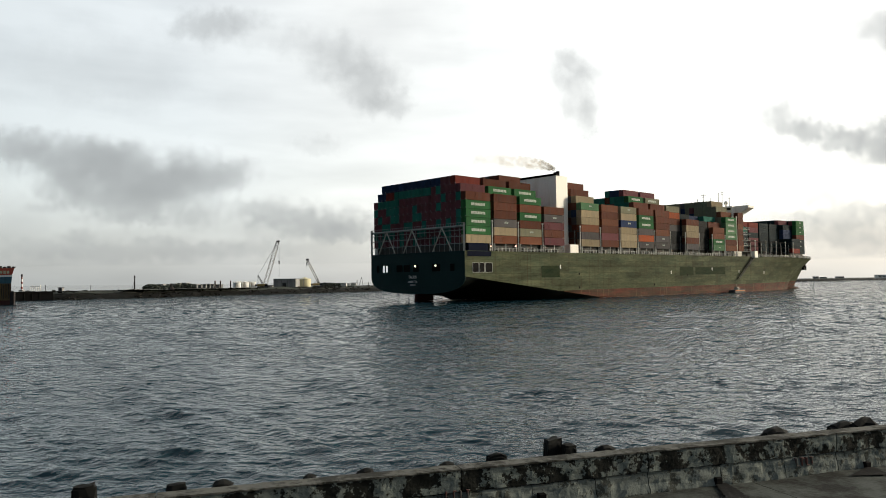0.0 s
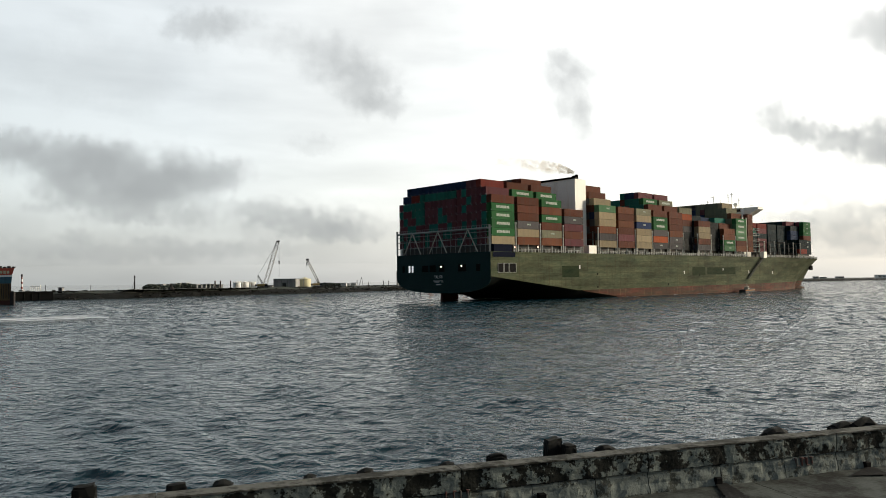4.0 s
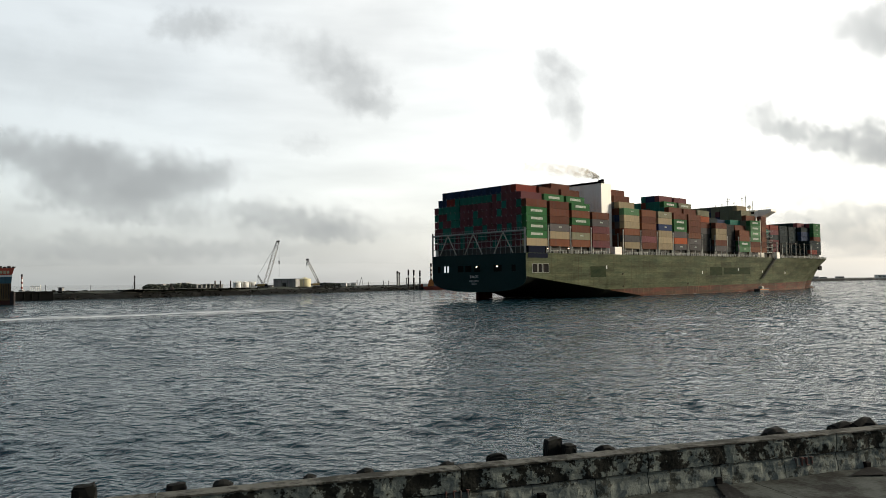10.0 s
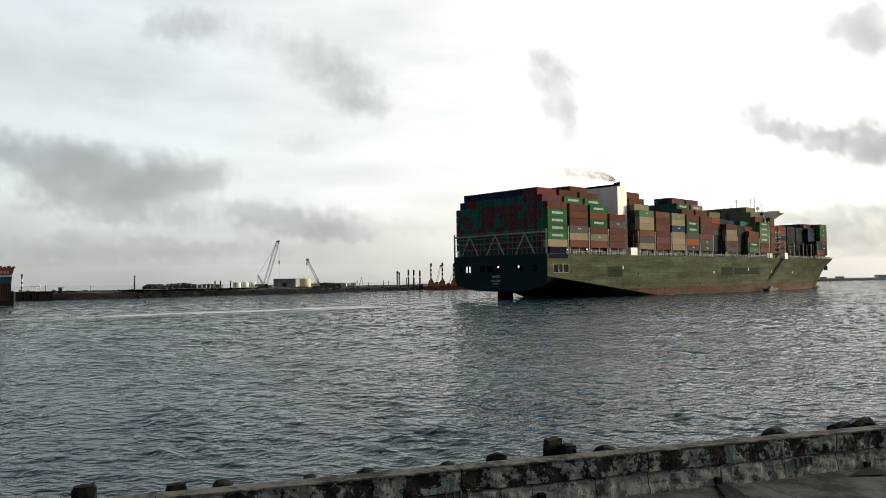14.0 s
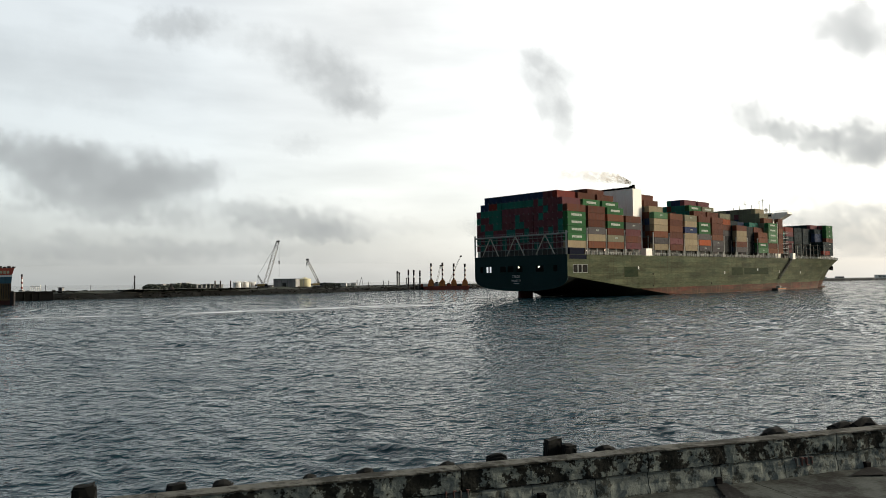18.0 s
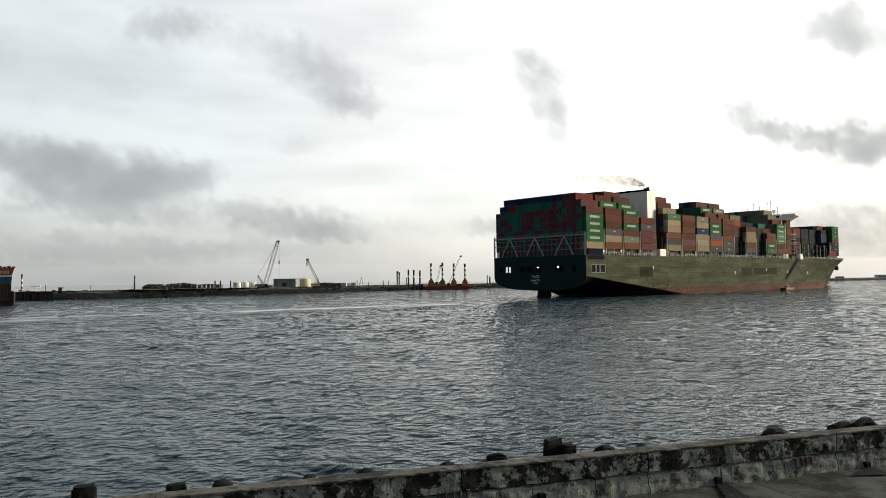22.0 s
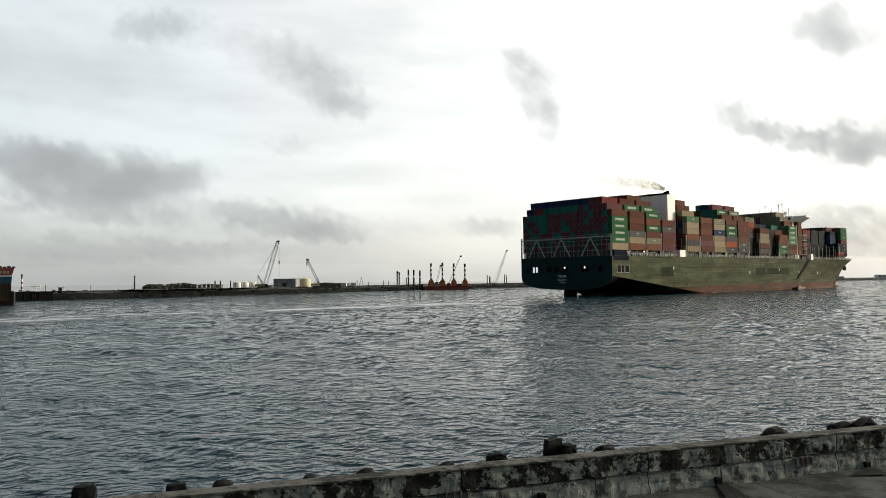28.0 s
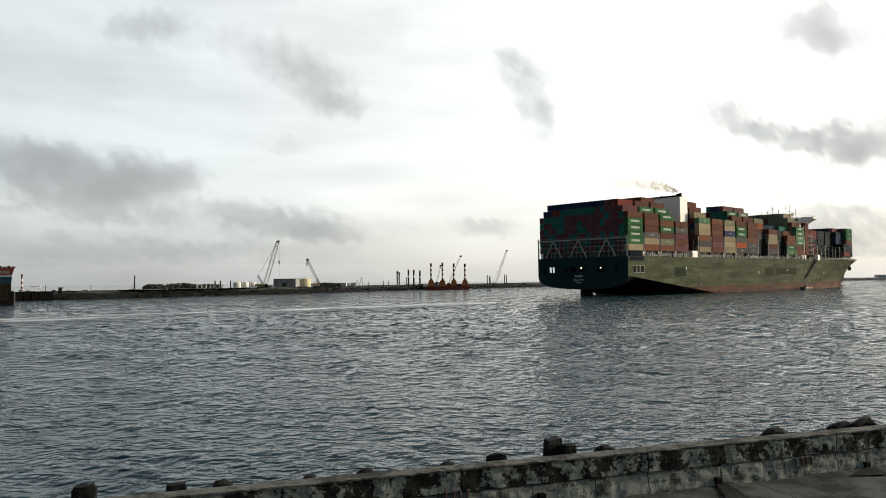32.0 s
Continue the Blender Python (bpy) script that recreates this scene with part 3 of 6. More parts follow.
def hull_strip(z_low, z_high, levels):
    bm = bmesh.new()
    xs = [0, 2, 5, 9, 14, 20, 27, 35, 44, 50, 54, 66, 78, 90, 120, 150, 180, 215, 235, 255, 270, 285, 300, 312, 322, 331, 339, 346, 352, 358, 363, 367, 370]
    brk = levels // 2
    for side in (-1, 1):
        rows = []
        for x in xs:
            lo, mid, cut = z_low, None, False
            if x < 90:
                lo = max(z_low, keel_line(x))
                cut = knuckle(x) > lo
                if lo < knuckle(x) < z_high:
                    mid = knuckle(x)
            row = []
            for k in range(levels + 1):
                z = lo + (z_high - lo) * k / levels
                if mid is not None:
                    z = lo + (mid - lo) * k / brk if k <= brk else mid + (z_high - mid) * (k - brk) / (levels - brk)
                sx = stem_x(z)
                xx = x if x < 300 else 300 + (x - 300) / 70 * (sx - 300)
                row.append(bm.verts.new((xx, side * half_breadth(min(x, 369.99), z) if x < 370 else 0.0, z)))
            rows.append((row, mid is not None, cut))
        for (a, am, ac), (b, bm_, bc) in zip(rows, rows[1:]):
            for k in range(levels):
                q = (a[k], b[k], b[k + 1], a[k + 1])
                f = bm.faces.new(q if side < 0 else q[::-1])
                # faces below the knuckle get the counter's shade as a black colour
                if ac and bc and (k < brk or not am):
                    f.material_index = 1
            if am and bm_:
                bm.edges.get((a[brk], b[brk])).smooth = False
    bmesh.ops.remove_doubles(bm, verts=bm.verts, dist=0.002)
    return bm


part("hull_side", hull_strip(RED_TOP, DECK, 14), [M_HULL, M_COUNTER_SHADE], ship, "weathered grey-green painted side plating", smooth=True)
part("boot_topping", hull_strip(-5.0, RED_TOP, 9), [M_BOOT, M_COUNTER_SHADE], ship, "scuffed red boot-topping at the waterline", smooth=True)

# transom plate
bm = bmesh.new()
zs = [2.9 + (DECK + 0.02 - 2.9) * (k / 26) ** 1.6 for k in range(27)]
vs = [bm.verts.new((-0.02, -half_breadth(0, z), z)) for z in zs] + [bm.verts.new((-0.02, half_breadth(0, z), z)) for z in zs[::-1]]
f = bm.faces.new(vs)
r = bmesh.ops.extrude_face_region(bm, geom=[f])
bmesh.ops.translate(bm, vec=(0.3, 0, 0), verts=[v for v in r["geom"] if isinstance(v, bmesh.types.BMVert)])
bmesh.ops.recalc_face_normals(bm, faces=bm.faces)
part("transom", bm, M_TRANSOM, ship, "dark green stern plate")

# deck
bm = bmesh.new()
xs = [0.3] + list(range(10, 300, 20)) + [300, 312, 322, 331, 339, 346, 352, 358, 363, 366.5]
L = [bm.verts.new((x, -half_breadth(x, DECK) + 0.15, DECK - 0.3)) for x in xs]
R = [bm.verts.new((x, half_breadth(x, DECK) - 0.15, DECK - 0.3)) for x in xs]
for i in range(len(xs) - 1):
    bm.faces.new((L[i], L[i + 1], R[i + 1], R[i]))
part("deck", bm, M_DARKSTEEL, ship)

# openings of the mooring deck, with raised rims
def opening(name, x0, x1, z0, z1, stern, mat=None, lamp=None):
    bm = bmesh.new()
    t = 0.14
    if stern:
        a = lambda u, w, d: (-0.02 - d, u, w)
    else:
        a = lambda u, w, d: (u, -25.5 - d, w)
    for u0, u1, w0, w1 in ((x0 - t, x1 + t, z1, z1 + t), (x0 - t, x1 + t, z0 - t, z0), (x0 - t, x0, z0, z1), (x1, x1 + t, z0, z1)):
        p, q = a(u0, w0, 0.0), a(u1, w1, 0.12)
        box(bm, [min(i, j) for i, j in zip(p, q)], [max(i, j) for i, j in zip(p, q)])
    fr = part(name, bm, M_TRANSOM if stern else M_TRUSS if z1 < 15 else M_HULL, ship)
    # flat panel on the plating; its black paints the shade inside the opening
    bm = bmesh.new()
    p, q = a(x0, z0, 0.0), a(x1, z1, 0.03)
    box(bm, [min(i, j) for i, j in zip(p, q)], [max(i, j) for i, j in zip(p, q)])
    part("dark_recess", bm, mat or M_BLACK, fr)
    if lamp:
        bm = bmesh.new()
        c = a((x0 + x1) / 2 + 0.3, z1 - 0.5, 0.1)
        bmesh.ops.create_icosphere(bm, subdivisions=1, radius=0.3, matrix=Matrix.Translation(c))
        part("work_lamp", bm, lamp, fr, "bright work lamp")


# two opening panels glow in place of the daylight seen through them
M_DAYHOLE = glow("daylight_through_opening", (0.9, 0.92, 0.92), 0.75)
for y0, y1, mt, lp in ((20.6, 22.0, None, None), (17.2, 18.3, M_DAYHOLE, None), (15.4, 16.4, M_DAYHOLE, None), (7.0, 10.2, None, None), (2.6, 6.0, None, None),
                       (-2.2, 1.0, None, M_LAMP), (-13.6, -9.4, None, M_LAMP), (-20.6, -18.6, None, None)):
    opening("mooring_opening", y0, y1, 10.9, 13.4, True, mt, lp)
for x0, x1 in ((3.8, 6.6), (7.2, 9.4), (10.0, 13.4)):
    opening("mooring_opening", x0, x1, 10.4, 13.5, False, None, None)
# flat panel in the darkened blue, painting the shaded gap below the stack
opening("bulwark_opening", 1.2, 13.0, 15.8, 17.55, False, M_BLUEDARK)

# name and port of registry on the stern
def letters(txt, size, m, parent, name):
    cu = bpy.data.curves.new(name, "FONT")
    cu.body, cu.size, cu.align_x, cu.extrude = txt, size, "CENTER", 0.02
    tmp = new("lettering_source", cu)
    dg = bpy.context.evaluated_depsgraph_get()
    me = bpy.data.meshes.new_from_object(tmp.evaluated_get(dg))
    me.transform(m)
    bpy.data.objects.remove(tmp)
    bpy.data.curves.remove(cu)
    me.materials.clear()
    me.materials.append(M_LETTER)
    ob = new(name, me)
    ob.parent = parent
    return ob


STERN_FACE = Matrix(((0, 0, -1, -0.06), (-1, 0, 0, 0), (0, 1, 0, 0), (0, 0, 0, 1)))
letters("TALOS", 1.5, STERN_FACE @ pose(-1.3, 8.5, 0), ship, "name_lettering")
letters("VALLETTA", 1.15, STERN_FACE @ pose(-1.3, 6.9, 0), ship, "port_lettering")
bm = bmesh.new()
for k in range(7):
    box(bm, (-0.08, 0.0 + k * 0.42 - 0.2, 6.0), (-0.04, 0.28 + k * 0.42 - 0.2, 6.3))
part("lettering_bar", bm, M_LETTER, ship, "small unreadable white marking")

# stern truss that holds the aftmost stacks
TR_Z0, TR_Z1 = DECK, 26.0
def ship_bar(name, a, b, w, mat=M_TRUSS, label=""):
    return part(name, beam(bmesh.new(), a, b, w), mat, ship, label)


ship_bar("truss_beam", (0.2, -25.4, TR_Z1), (0.2, 25.4, TR_Z1), 0.55, label="grey horizontal lashing beam")
ship_bar("truss_beam", (0.2, -25.4, TR_Z1 - 1.3), (0.2, 25.4, TR_Z1 - 1.3), 0.18)
ship_bar("truss_beam", (0.2, -25.4, 22.6), (0.2, 25.4, 22.6), 0.2)
ship_bar("truss_beam", (0.2, -25.4, 20.2), (0.2, 25.4, 20.2), 0.16)
for y in (-25.2, 25.2):
    ship_bar("truss_post", (0.1, y, TR_Z0), (0.1, y, TR_Z1 + 1.2), 0.7, M_STEEL, "pale corner post with a lamp head")
for c in (-14.4, 1.5, 16.0):
    ship_bar("truss_brace", (0.1, c - 4.8, TR_Z0 + 0.2), (0.1, c, TR_Z1), 0.42, M_STEEL)
    ship_bar("truss_brace", (0.1, c + 4.8, TR_Z0 + 0.2), (0.1, c, TR_Z1), 0.42, M_STEEL)
for k in range(1, 20):
    ship_bar("truss_upright", (0.5, -25.2 + 2.52 * k, TR_Z0), (0.5, -25.2 + 2.52 * k, TR_Z1), 0.16)
bm = bmesh.new()
for k in range(41):
    box(bm, (0.1, -25.2 + 1.26 * k - 0.05, TR_Z1 + 0.2), (0.2, -25.2 + 1.26 * k + 0.05, TR_Z1 + 1.25))
box(bm, (0.1, -25.2, TR_Z1 + 1.15), (0.2, 25.2, TR_Z1 + 1.25))
part("walkway_railing", bm, M_TRUSS, ship)

# ---- containers ----
BASE, TIER, LEN, WID, COLP = 20.4, 2.95, 12.19, 2.38, 2.495


def col_y(col):
    """Middle of a column of stacks, counted from starboard; two wider gaps part three blocks."""
    return -25.2 + COLP * (col + 0.5) + (0.25 if col > 6 else 0) + (0.25 if col > 13 else 0)


CONT_LABEL = {"red": "dark red", "brown": "rust-brown", "green": "bright green", "teal": "dark green", "blue": "blue", "grey": "dark grey", "beige": "beige",
              "orange": "orange", "olive": "olive-grey", "rust": "orange-brown", "crimson": "red", "navy": "dark blue", "maroon": "maroon", "black": "black", "slate": "dark slate-green", "mint": "faded pale green"}


def container_mesh(length):
    bm = bmesh.new()
    h, w = TIER - 0.13, WID / 2
    box(bm, (0.05, -w + 0.05, 0.05), (length - 0.05, w - 0.05, h - 0.04))
    for x in (0.0, length - 0.16):
        for s in (-1, 1):
            y0, y1 = sorted((s * w, s * (w - 0.16)))
            box(bm, (x, y0, 0), (x + 0.16, y1, h))
    for z0, z1 in ((0, 0.16), (h - 0.12, h)):
        for s in (-1, 1):
            y0, y1 = sorted((s * w, s * (w - 0.10)))
            box(bm, (0.16, y0, z0), (length - 0.16, y1, z1))
        for x in (0.0, length - 0.1):
            box(bm, (x, -w + 0.16, z0), (x + 0.1, w - 0.16, z1))
    n = int(length / 0.56)
    for k in range(n):
        x = 0.35 + k * (length - 0.7) / (n - 1)
        box(bm, (x - 0.12, -w + 0.015, 0.16), (x + 0.12, -w + 0.05, h - 0.12))
    return bm


def door_mesh():
    bm = bmesh.new()
    box(bm, (0.0, 0.02, 0.17), (0.05, 1.05, TIER - 0.22))
    n0 = len(bm.faces)
    for y in (0.3, 0.78):
        box(bm, (-0.05, y - 0.065, 0.1), (0.0, y + 0.065, TIER - 0.2))
    box(bm, (-0.06, 0.98, 2.50), (0.0, 1.22, 2.80))
    for i, f in enumerate(bm.faces):
        f.material_index = 1 if i >= n0 + 12 else 0
    return bm


PROTO = {}


def proto(color, length, doors):
    key = (color, length, doors)
    if key not in PROTO:
        me = finish("container", container_mesh(length), M_CONT[color])
        dm = finish("door", door_mesh(), [M_CONT[color], M_TRUSS]) if doors else None
        PROTO[key] = (me, dm)
    return PROTO[key]


bm = bmesh.new()
rngb = random.Random(2)
x = 0.0
for k in range(9):
    w = rngb.uniform(0.58, 0.72)
    box(bm, (x, -0.02, 0.0), (x + w, 0.0, 0.92))
    x += w + 0.11
BRAND_W = x
BRAND = finish("brand_bar", bm, M_MARK)
bm = bmesh.new()
for k in range(5):
    box(bm, (k * 0.42, -0.02, 0.0), (k * 0.42 + 0.3, 0.0, 0.6))
SMALL_BRAND = finish("marking_bar", bm, M_MARK)


def container(x, col, tier, color, length=LEN, doors=False, brand=""):
    me, dm = proto(color, length, doors)
    ob = new("shipping_container", me)
    y = col_y(col)
    note = "white-lettered " if brand == "wide" else ""
    tagged(ob, "%s %scorrugated steel container stacked on the ship" % (CONT_LABEL[color], note), "container", "containers stacked on the ship")
    MOVERS.append((ob, Matrix.Translation((x, y, BASE + TIER * tier))))
    if doors:
        for s in (-1, 1):
            d = new("door", dm)
            d.parent = ob
            d.matrix_local = Matrix.Identity(4) if s > 0 else Matrix.Rotation(math.pi, 4, "X") @ Matrix.Translation((0, 0, -TIER + 0.02))
    if brand:
        b = new("brand_bar" if brand == "wide" else "marking_bar", BRAND if brand == "wide" else SMALL_BRAND)
        b.parent = ob
        b.location = ((length - BRAND_W) / 2, -WID / 2 + 0.012, 1.05) if brand == "wide" else (length * 0.45, -WID / 2 + 0.012, 1.3)
    return ob


# bay start, then the outer stack from the hatch up (colour, * broad marking, + small marking), then tiers by column from starboard
BAYS = [
    (1.3, "beige green* green* green* green* brown", [6, 7] + [8] * 16 + [7, 6]),
    (15.25, "rust beige grey+ brown brown brown", [6, 7] + [8] * 16 + [7, 6]),
    (29.2, "rust olive+ brown green* rust green*", [6, 7, 8, 8] + [9] * 10 + [8, 8, 8, 7, 6, 6]),
    (43.15, "maroon brown maroon grey+ brown", [5] * 20),
    (66.7, "beige grey rust beige beige mint+", [6, 7, 8] + [9] * 13 + [8, 7, 7, 6]),
    (80.8, "brown maroon brown rust brown rust", [6] * 20),
    (95.0, "beige beige beige blue+ beige olive+", [6] * 20),
    (109.1, "grey+ orange grey green* green* brown", [6, 7, 8, 9, 9, 9, 9] + [8] * 13),
    (123.1, "grey+ grey+ rust brown brown brown", [6, 7, 8, 9, 9, 9] + [8] * 14),
    (137.1, "", [0] + [7] * 19),
    (151.0, "grey brown beige beige brown", [5, 5] + [6] * 18),
    (164.8, "", [0, 5, 5, 6] + [6] * 16),
    (178.2, "mint+ green* rust rust", [4, 5] + [6] * 18),
    (192.1, "rust brown mint* mint* mint* green*", [6, 7, 8] + [9] * 17),
    (228.0, "", [0, 0, 0, 0, 6] + [6] * 10 + [6, 0, 0, 0, 0]),
    (242.0, "", [0, 0, 0, 0, 6] + [6] * 10 + [6, 0, 0, 0, 0]),
    (256.0, "", [0, 0, 0, 0, 6] + [6] * 10 + [6, 0, 0, 0, 0]),
    (270.0, "", [0, 0, 0, 0, 6] + [6] * 10 + [6, 0, 0, 0, 0]),
    (284.0, "", [0, 3, 3, 6] + [7] * 12 + [6, 3, 3, 0]),
    (298.0, "", [0, 0, 7, 7] + [7] * 12 + [7, 7, 0, 0]),
    (312.0, "", [0, 0, 0, 0, 5] + [5] * 10 + [5, 0, 0, 0, 0]),
]
# black and slate at bays 9 to 12 put the recesses' shade into the paint
INNER = {0: "crimson", 1: "brown", 2: "brown", 3: "brown", 4: "brown", 5: "brown", 6: "maroon", 7: "teal", 8: "teal", 9: "black", 10: "slate", 11: "black",
         12: "slate", 13: "olive", 14: "slate", 15: "maroon", 16: "slate", 17: "slate", 18: "slate", 19: "slate", 20: "slate"}
SPECIAL = {(1, 1, 6): "green*", (1, 2, 7): "brown", (2, 1, 6): "green*", (2, 2, 7): "brown", (2, 4, 8): "brown", (4, 1, 6): "beige", (4, 2, 7): "brown", (4, 3, 8): "brown",
           (7, 1, 6): "brown", (7, 2, 7): "green*", (7, 3, 8): "maroon", (8, 1, 6): "brown", (8, 2, 7): "olive*", (8, 3, 8): "maroon", (9, 1, 6): "olive", (9, 1, 5): "orange",
           (12, 1, 4): "brown", (13, 1, 6): "rust", (13, 2, 7): "olive", (13, 3, 8): "beige", (10, 1, 4): "brown",
           (19, 2, 6): "green+", (19, 2, 5): "green+", (19, 2, 4): "green+", (19, 2, 3): "brown", (19, 2, 2): "slate+", (19, 2, 1): "slate+", (19, 2, 0): "slate",
           (18, 3, 5): "slate", (18, 3, 4): "navy", (18, 3, 3): "navy", (15, 4, 5): "crimson", (14, 4, 5): "crimson", (14, 4, 4): "teal", (16, 4, 5): "slate",
           (17, 4, 5): "slate", (18, 4, 6): "maroon", (18, 1, 2): "slate", (18, 1, 1): "slate", (18, 1, 0): "crimson", (18, 2, 2): "slate"}
# the stern face tier by tier, hatch upwards, from port to starboard
STERN_ROWS = ("mtmmmmtmmtmmmtmmtmmm", "tmtttmtmmmttmmmttmmm", "mmttmmmttmmtmmtmtmtt", "mtmmttmmmttmmmmmmmtt",
              "tmmtttmmmtmmmmtmmmmt", "mtttttmmmmmmmmmtmmtt", "nnnrrttttttttmtmmmmt", "nnnnnnnnnnnnnnnmmrrr")
STERN_KEY = {"m": "maroon", "t": "teal", "n": "navy", "r": "crimson"}
rngc = random.Random(41)
STERN_COLOR = {(19 - i, t): STERN_KEY[c] for t, row in enumerate(STERN_ROWS) for i, c in enumerate(row)}
inner = bmesh.new()
inner_boxes = []
for bi, (bx, outer, tiers) in enumerate(BAYS):
    outer = outer.split()
    for col, n in enumerate(tiers):
        right = tiers[col - 1] if col else 0
        for t in range(n):
            visible = (t >= right or bi == 0) and bi != 20
            if not visible:
                inner_boxes.append((bi, bx, col, t))
                continue
            if col == 0 and outer:
                c = outer[t]
            elif (bi, col, t) in SPECIAL:
                c = SPECIAL[bi, col, t]
            elif bi == 0:
                c = STERN_COLOR[col, t]
            else:
                c = INNER[bi] if rngc.random() < 0.8 else rngc.choice(("maroon", "teal", "brown", "navy", "grey") if bi < 14 else ("maroon", "slate", "black", "slate", "brown"))
            brand = "wide" if c.endswith("*") else "small" if c.endswith("+") else ""
            container(bx, col, t, c.rstrip("*+"), doors=(bi == 0), brand=brand)
INNER_MATS = sorted(set(INNER.values()) | {"navy", "grey"})
for bi, bx, col, t in inner_boxes:
    y = col_y(col)
    vs = [inner.verts.new((bx + a * 12.1, y + b * 1.2, BASE + TIER * t + 0.02 + c * (TIER - 0.06))) for a in (0, 1) for b in (-1, 1) for c in (0, 1)]
    c = INNER[bi] if rngc.random() < 0.75 else rngc.choice(("maroon", "teal", "brown", "navy", "grey"))
    for q in ((0, 1, 3, 2), (4, 6, 7, 5), (0, 4, 5, 1), (2, 3, 7, 6), (1, 5, 7, 3), (0, 2, 6, 4)):
        inner.faces.new([vs[i] for i in q]).material_index = INNER_MATS.index(c)
hold = new("container_stacks", finish("container_stacks", inner, [M_CONT[k] for k in INNER_MATS]))
tagged(hold, "dense inner rows of stacked dark shipping containers", "containers", kind="stuff")
MOVERS.append((hold, Matrix.Identity(4)))

# hatch coamings under the stacks, lashing posts between the bays
for bi, (bx, outer, tiers) in enumerate(BAYS):
    first = next(i for i, n in enumerate(tiers) if n)
    ylo = -25.2 + COLP * first + 0.6
    bm = box(bmesh.new(), (bx + 0.3, ylo + 0.8, DECK - 0.3), (bx + 11.9, -ylo - 0.8, BASE - 0.01))
    part("hatch_coaming", bm, M_DARKSTEEL, ship)
    e = half_breadth(min(bx + 6, 369), DECK) - 0.35
    for k in range(7):
        x = bx + 0.2 + k * 1.93
        if x < 12.5:                    # the bulwark is cut away over the winches
            continue
        h = BASE - 0.02 if k in (0, 3, 6) and first == 0 else DECK + 1.3
        part("stanchion", box(bmesh.new(), (x - 0.13, -e, DECK - 0.3), (x + 0.13, -e + 0.25, h)), M_TRUSS, ship)
        if k in (1, 4):
            part("vent_box", box(bmesh.new(), (x - 0.5, -e + 0.3, DECK - 0.3), (x + 0.5, -e + 1.1, DECK + 1.5), 0.08), M_DARKSTEEL, ship)
    rx = bx if bi else 12.6
    bm = box(bmesh.new(), (rx, -e + 0.02, DECK + 1.02), (bx + 13.2, -e + 0.10, DECK + 1.14))
    box(bm, (rx, -e + 0.02, DECK + 0.5), (bx + 13.2, -e + 0.10, DECK + 0.59))
    part("deck_rail", bm, M_TRUSS, ship, "grey steel rail along the deck edge")
    if (first == 0 or bi > 8) and bi < 19:
        bm = bmesh.new()
        px = bx - 0.85 if bi else bx + 13.0
        eh = half_breadth(min(px, 369), DECK) - 0.4
        hgt = 10.2 if bi < 14 else 8.5
        for yy in (-eh, -eh + 2.6):
            box(bm, (px - 0.18, yy, DECK - 0.3), (px + 0.18, yy + 0.4, DECK + hgt - (0 if yy < -eh + 1 else 0.8)), 0.04)
        box(bm, (px - 0.35, -eh - 0.05, DECK + hgt), (px + 0.35, -eh + 0.5, DECK + hgt + 0.7), 0.08)
        part("lashing_post", bm, M_TRUSS, ship, "pale steel lashing post between the bays")
        bm = bmesh.new()
        for z in (DECK + 3.0, DECK + 6.1, DECK + 9.0):
            box(bm, (px - 0.5, -eh + 0.5, z - 0.12), (px + 0.5, eh - 0.5, z + 0.12))
        for k in range(8):
            yy = -eh + 3.0 + k * (2 * eh - 6) / 7
            box(bm, (px - 0.2, yy - 0.15, DECK - 0.3), (px + 0.2, yy + 0.15, DECK + 9.0))
        part("lashing_bridge", bm, M_DARKSTEEL, ship, "dark steel lashing bridge")

# ---- funnel casing ----
bm = box(bmesh.new(), (57.4, -20.0, DECK - 0.3), (64.9, 14.0, 48.6), 0.05)
part("funnel_casing", bm, M_WHITE, ship, "tall white funnel casing with rust streaks")
bm = box(bmesh.new(), (57.2, -20.2, 48.62), (59.6, 14.2, 49.4), 0.05)
part("funnel_top", bm, M_BLACK, ship, "black funnel rim")
for y, h in ((-18.6, 50.6), (-17.2, 50.3), (-8.0, 49.9), (1.0, 49.9)):
    bm = rod(bmesh.new(), (60.5, y, 49.52), (60.5, y, h), 0.7, 10)
    part("exhaust_pipe", bm, M_BLACK, ship)
bm = box(bmesh.new(), (57.37, -17.0, 18.5), (57.4, -15.6, 20.6))
part("casing_door", bm, M_DARKSTEEL, ship)

# deck box and store
bm = box(bmesh.new(), (58.8, -25.3, DECK - 0.3), (64.2, -22.5, DECK + 3.3), 0.08)
part("deck_locker", bm, M_WHITE, ship, "white boxy deck store by the rail")
bm = box(bmesh.new(), (2.4, -25.0, DECK - 0.3), (12.2, -20.6, BASE - 0.02), 0.1)
part("winch_housing", bm, M_BLUEDARK, ship, "blue winch housing under the aftmost stack")

# ---- bridge house ----
house = part("bridge_house", box(bmesh.new(), (212.5, -19.5, DECK - 0.3), (222.5, 19.5, 41.0), 0.08), M_WHITE, ship, "white accommodation block")
bm = box(bmesh.new(), (211.8, -19.6, 41.02), (223.2, 19.6, 45.2), 0.1)
deckh = part("wheelhouse", bm, M_WHITE, ship, "white wheelhouse across the beam")
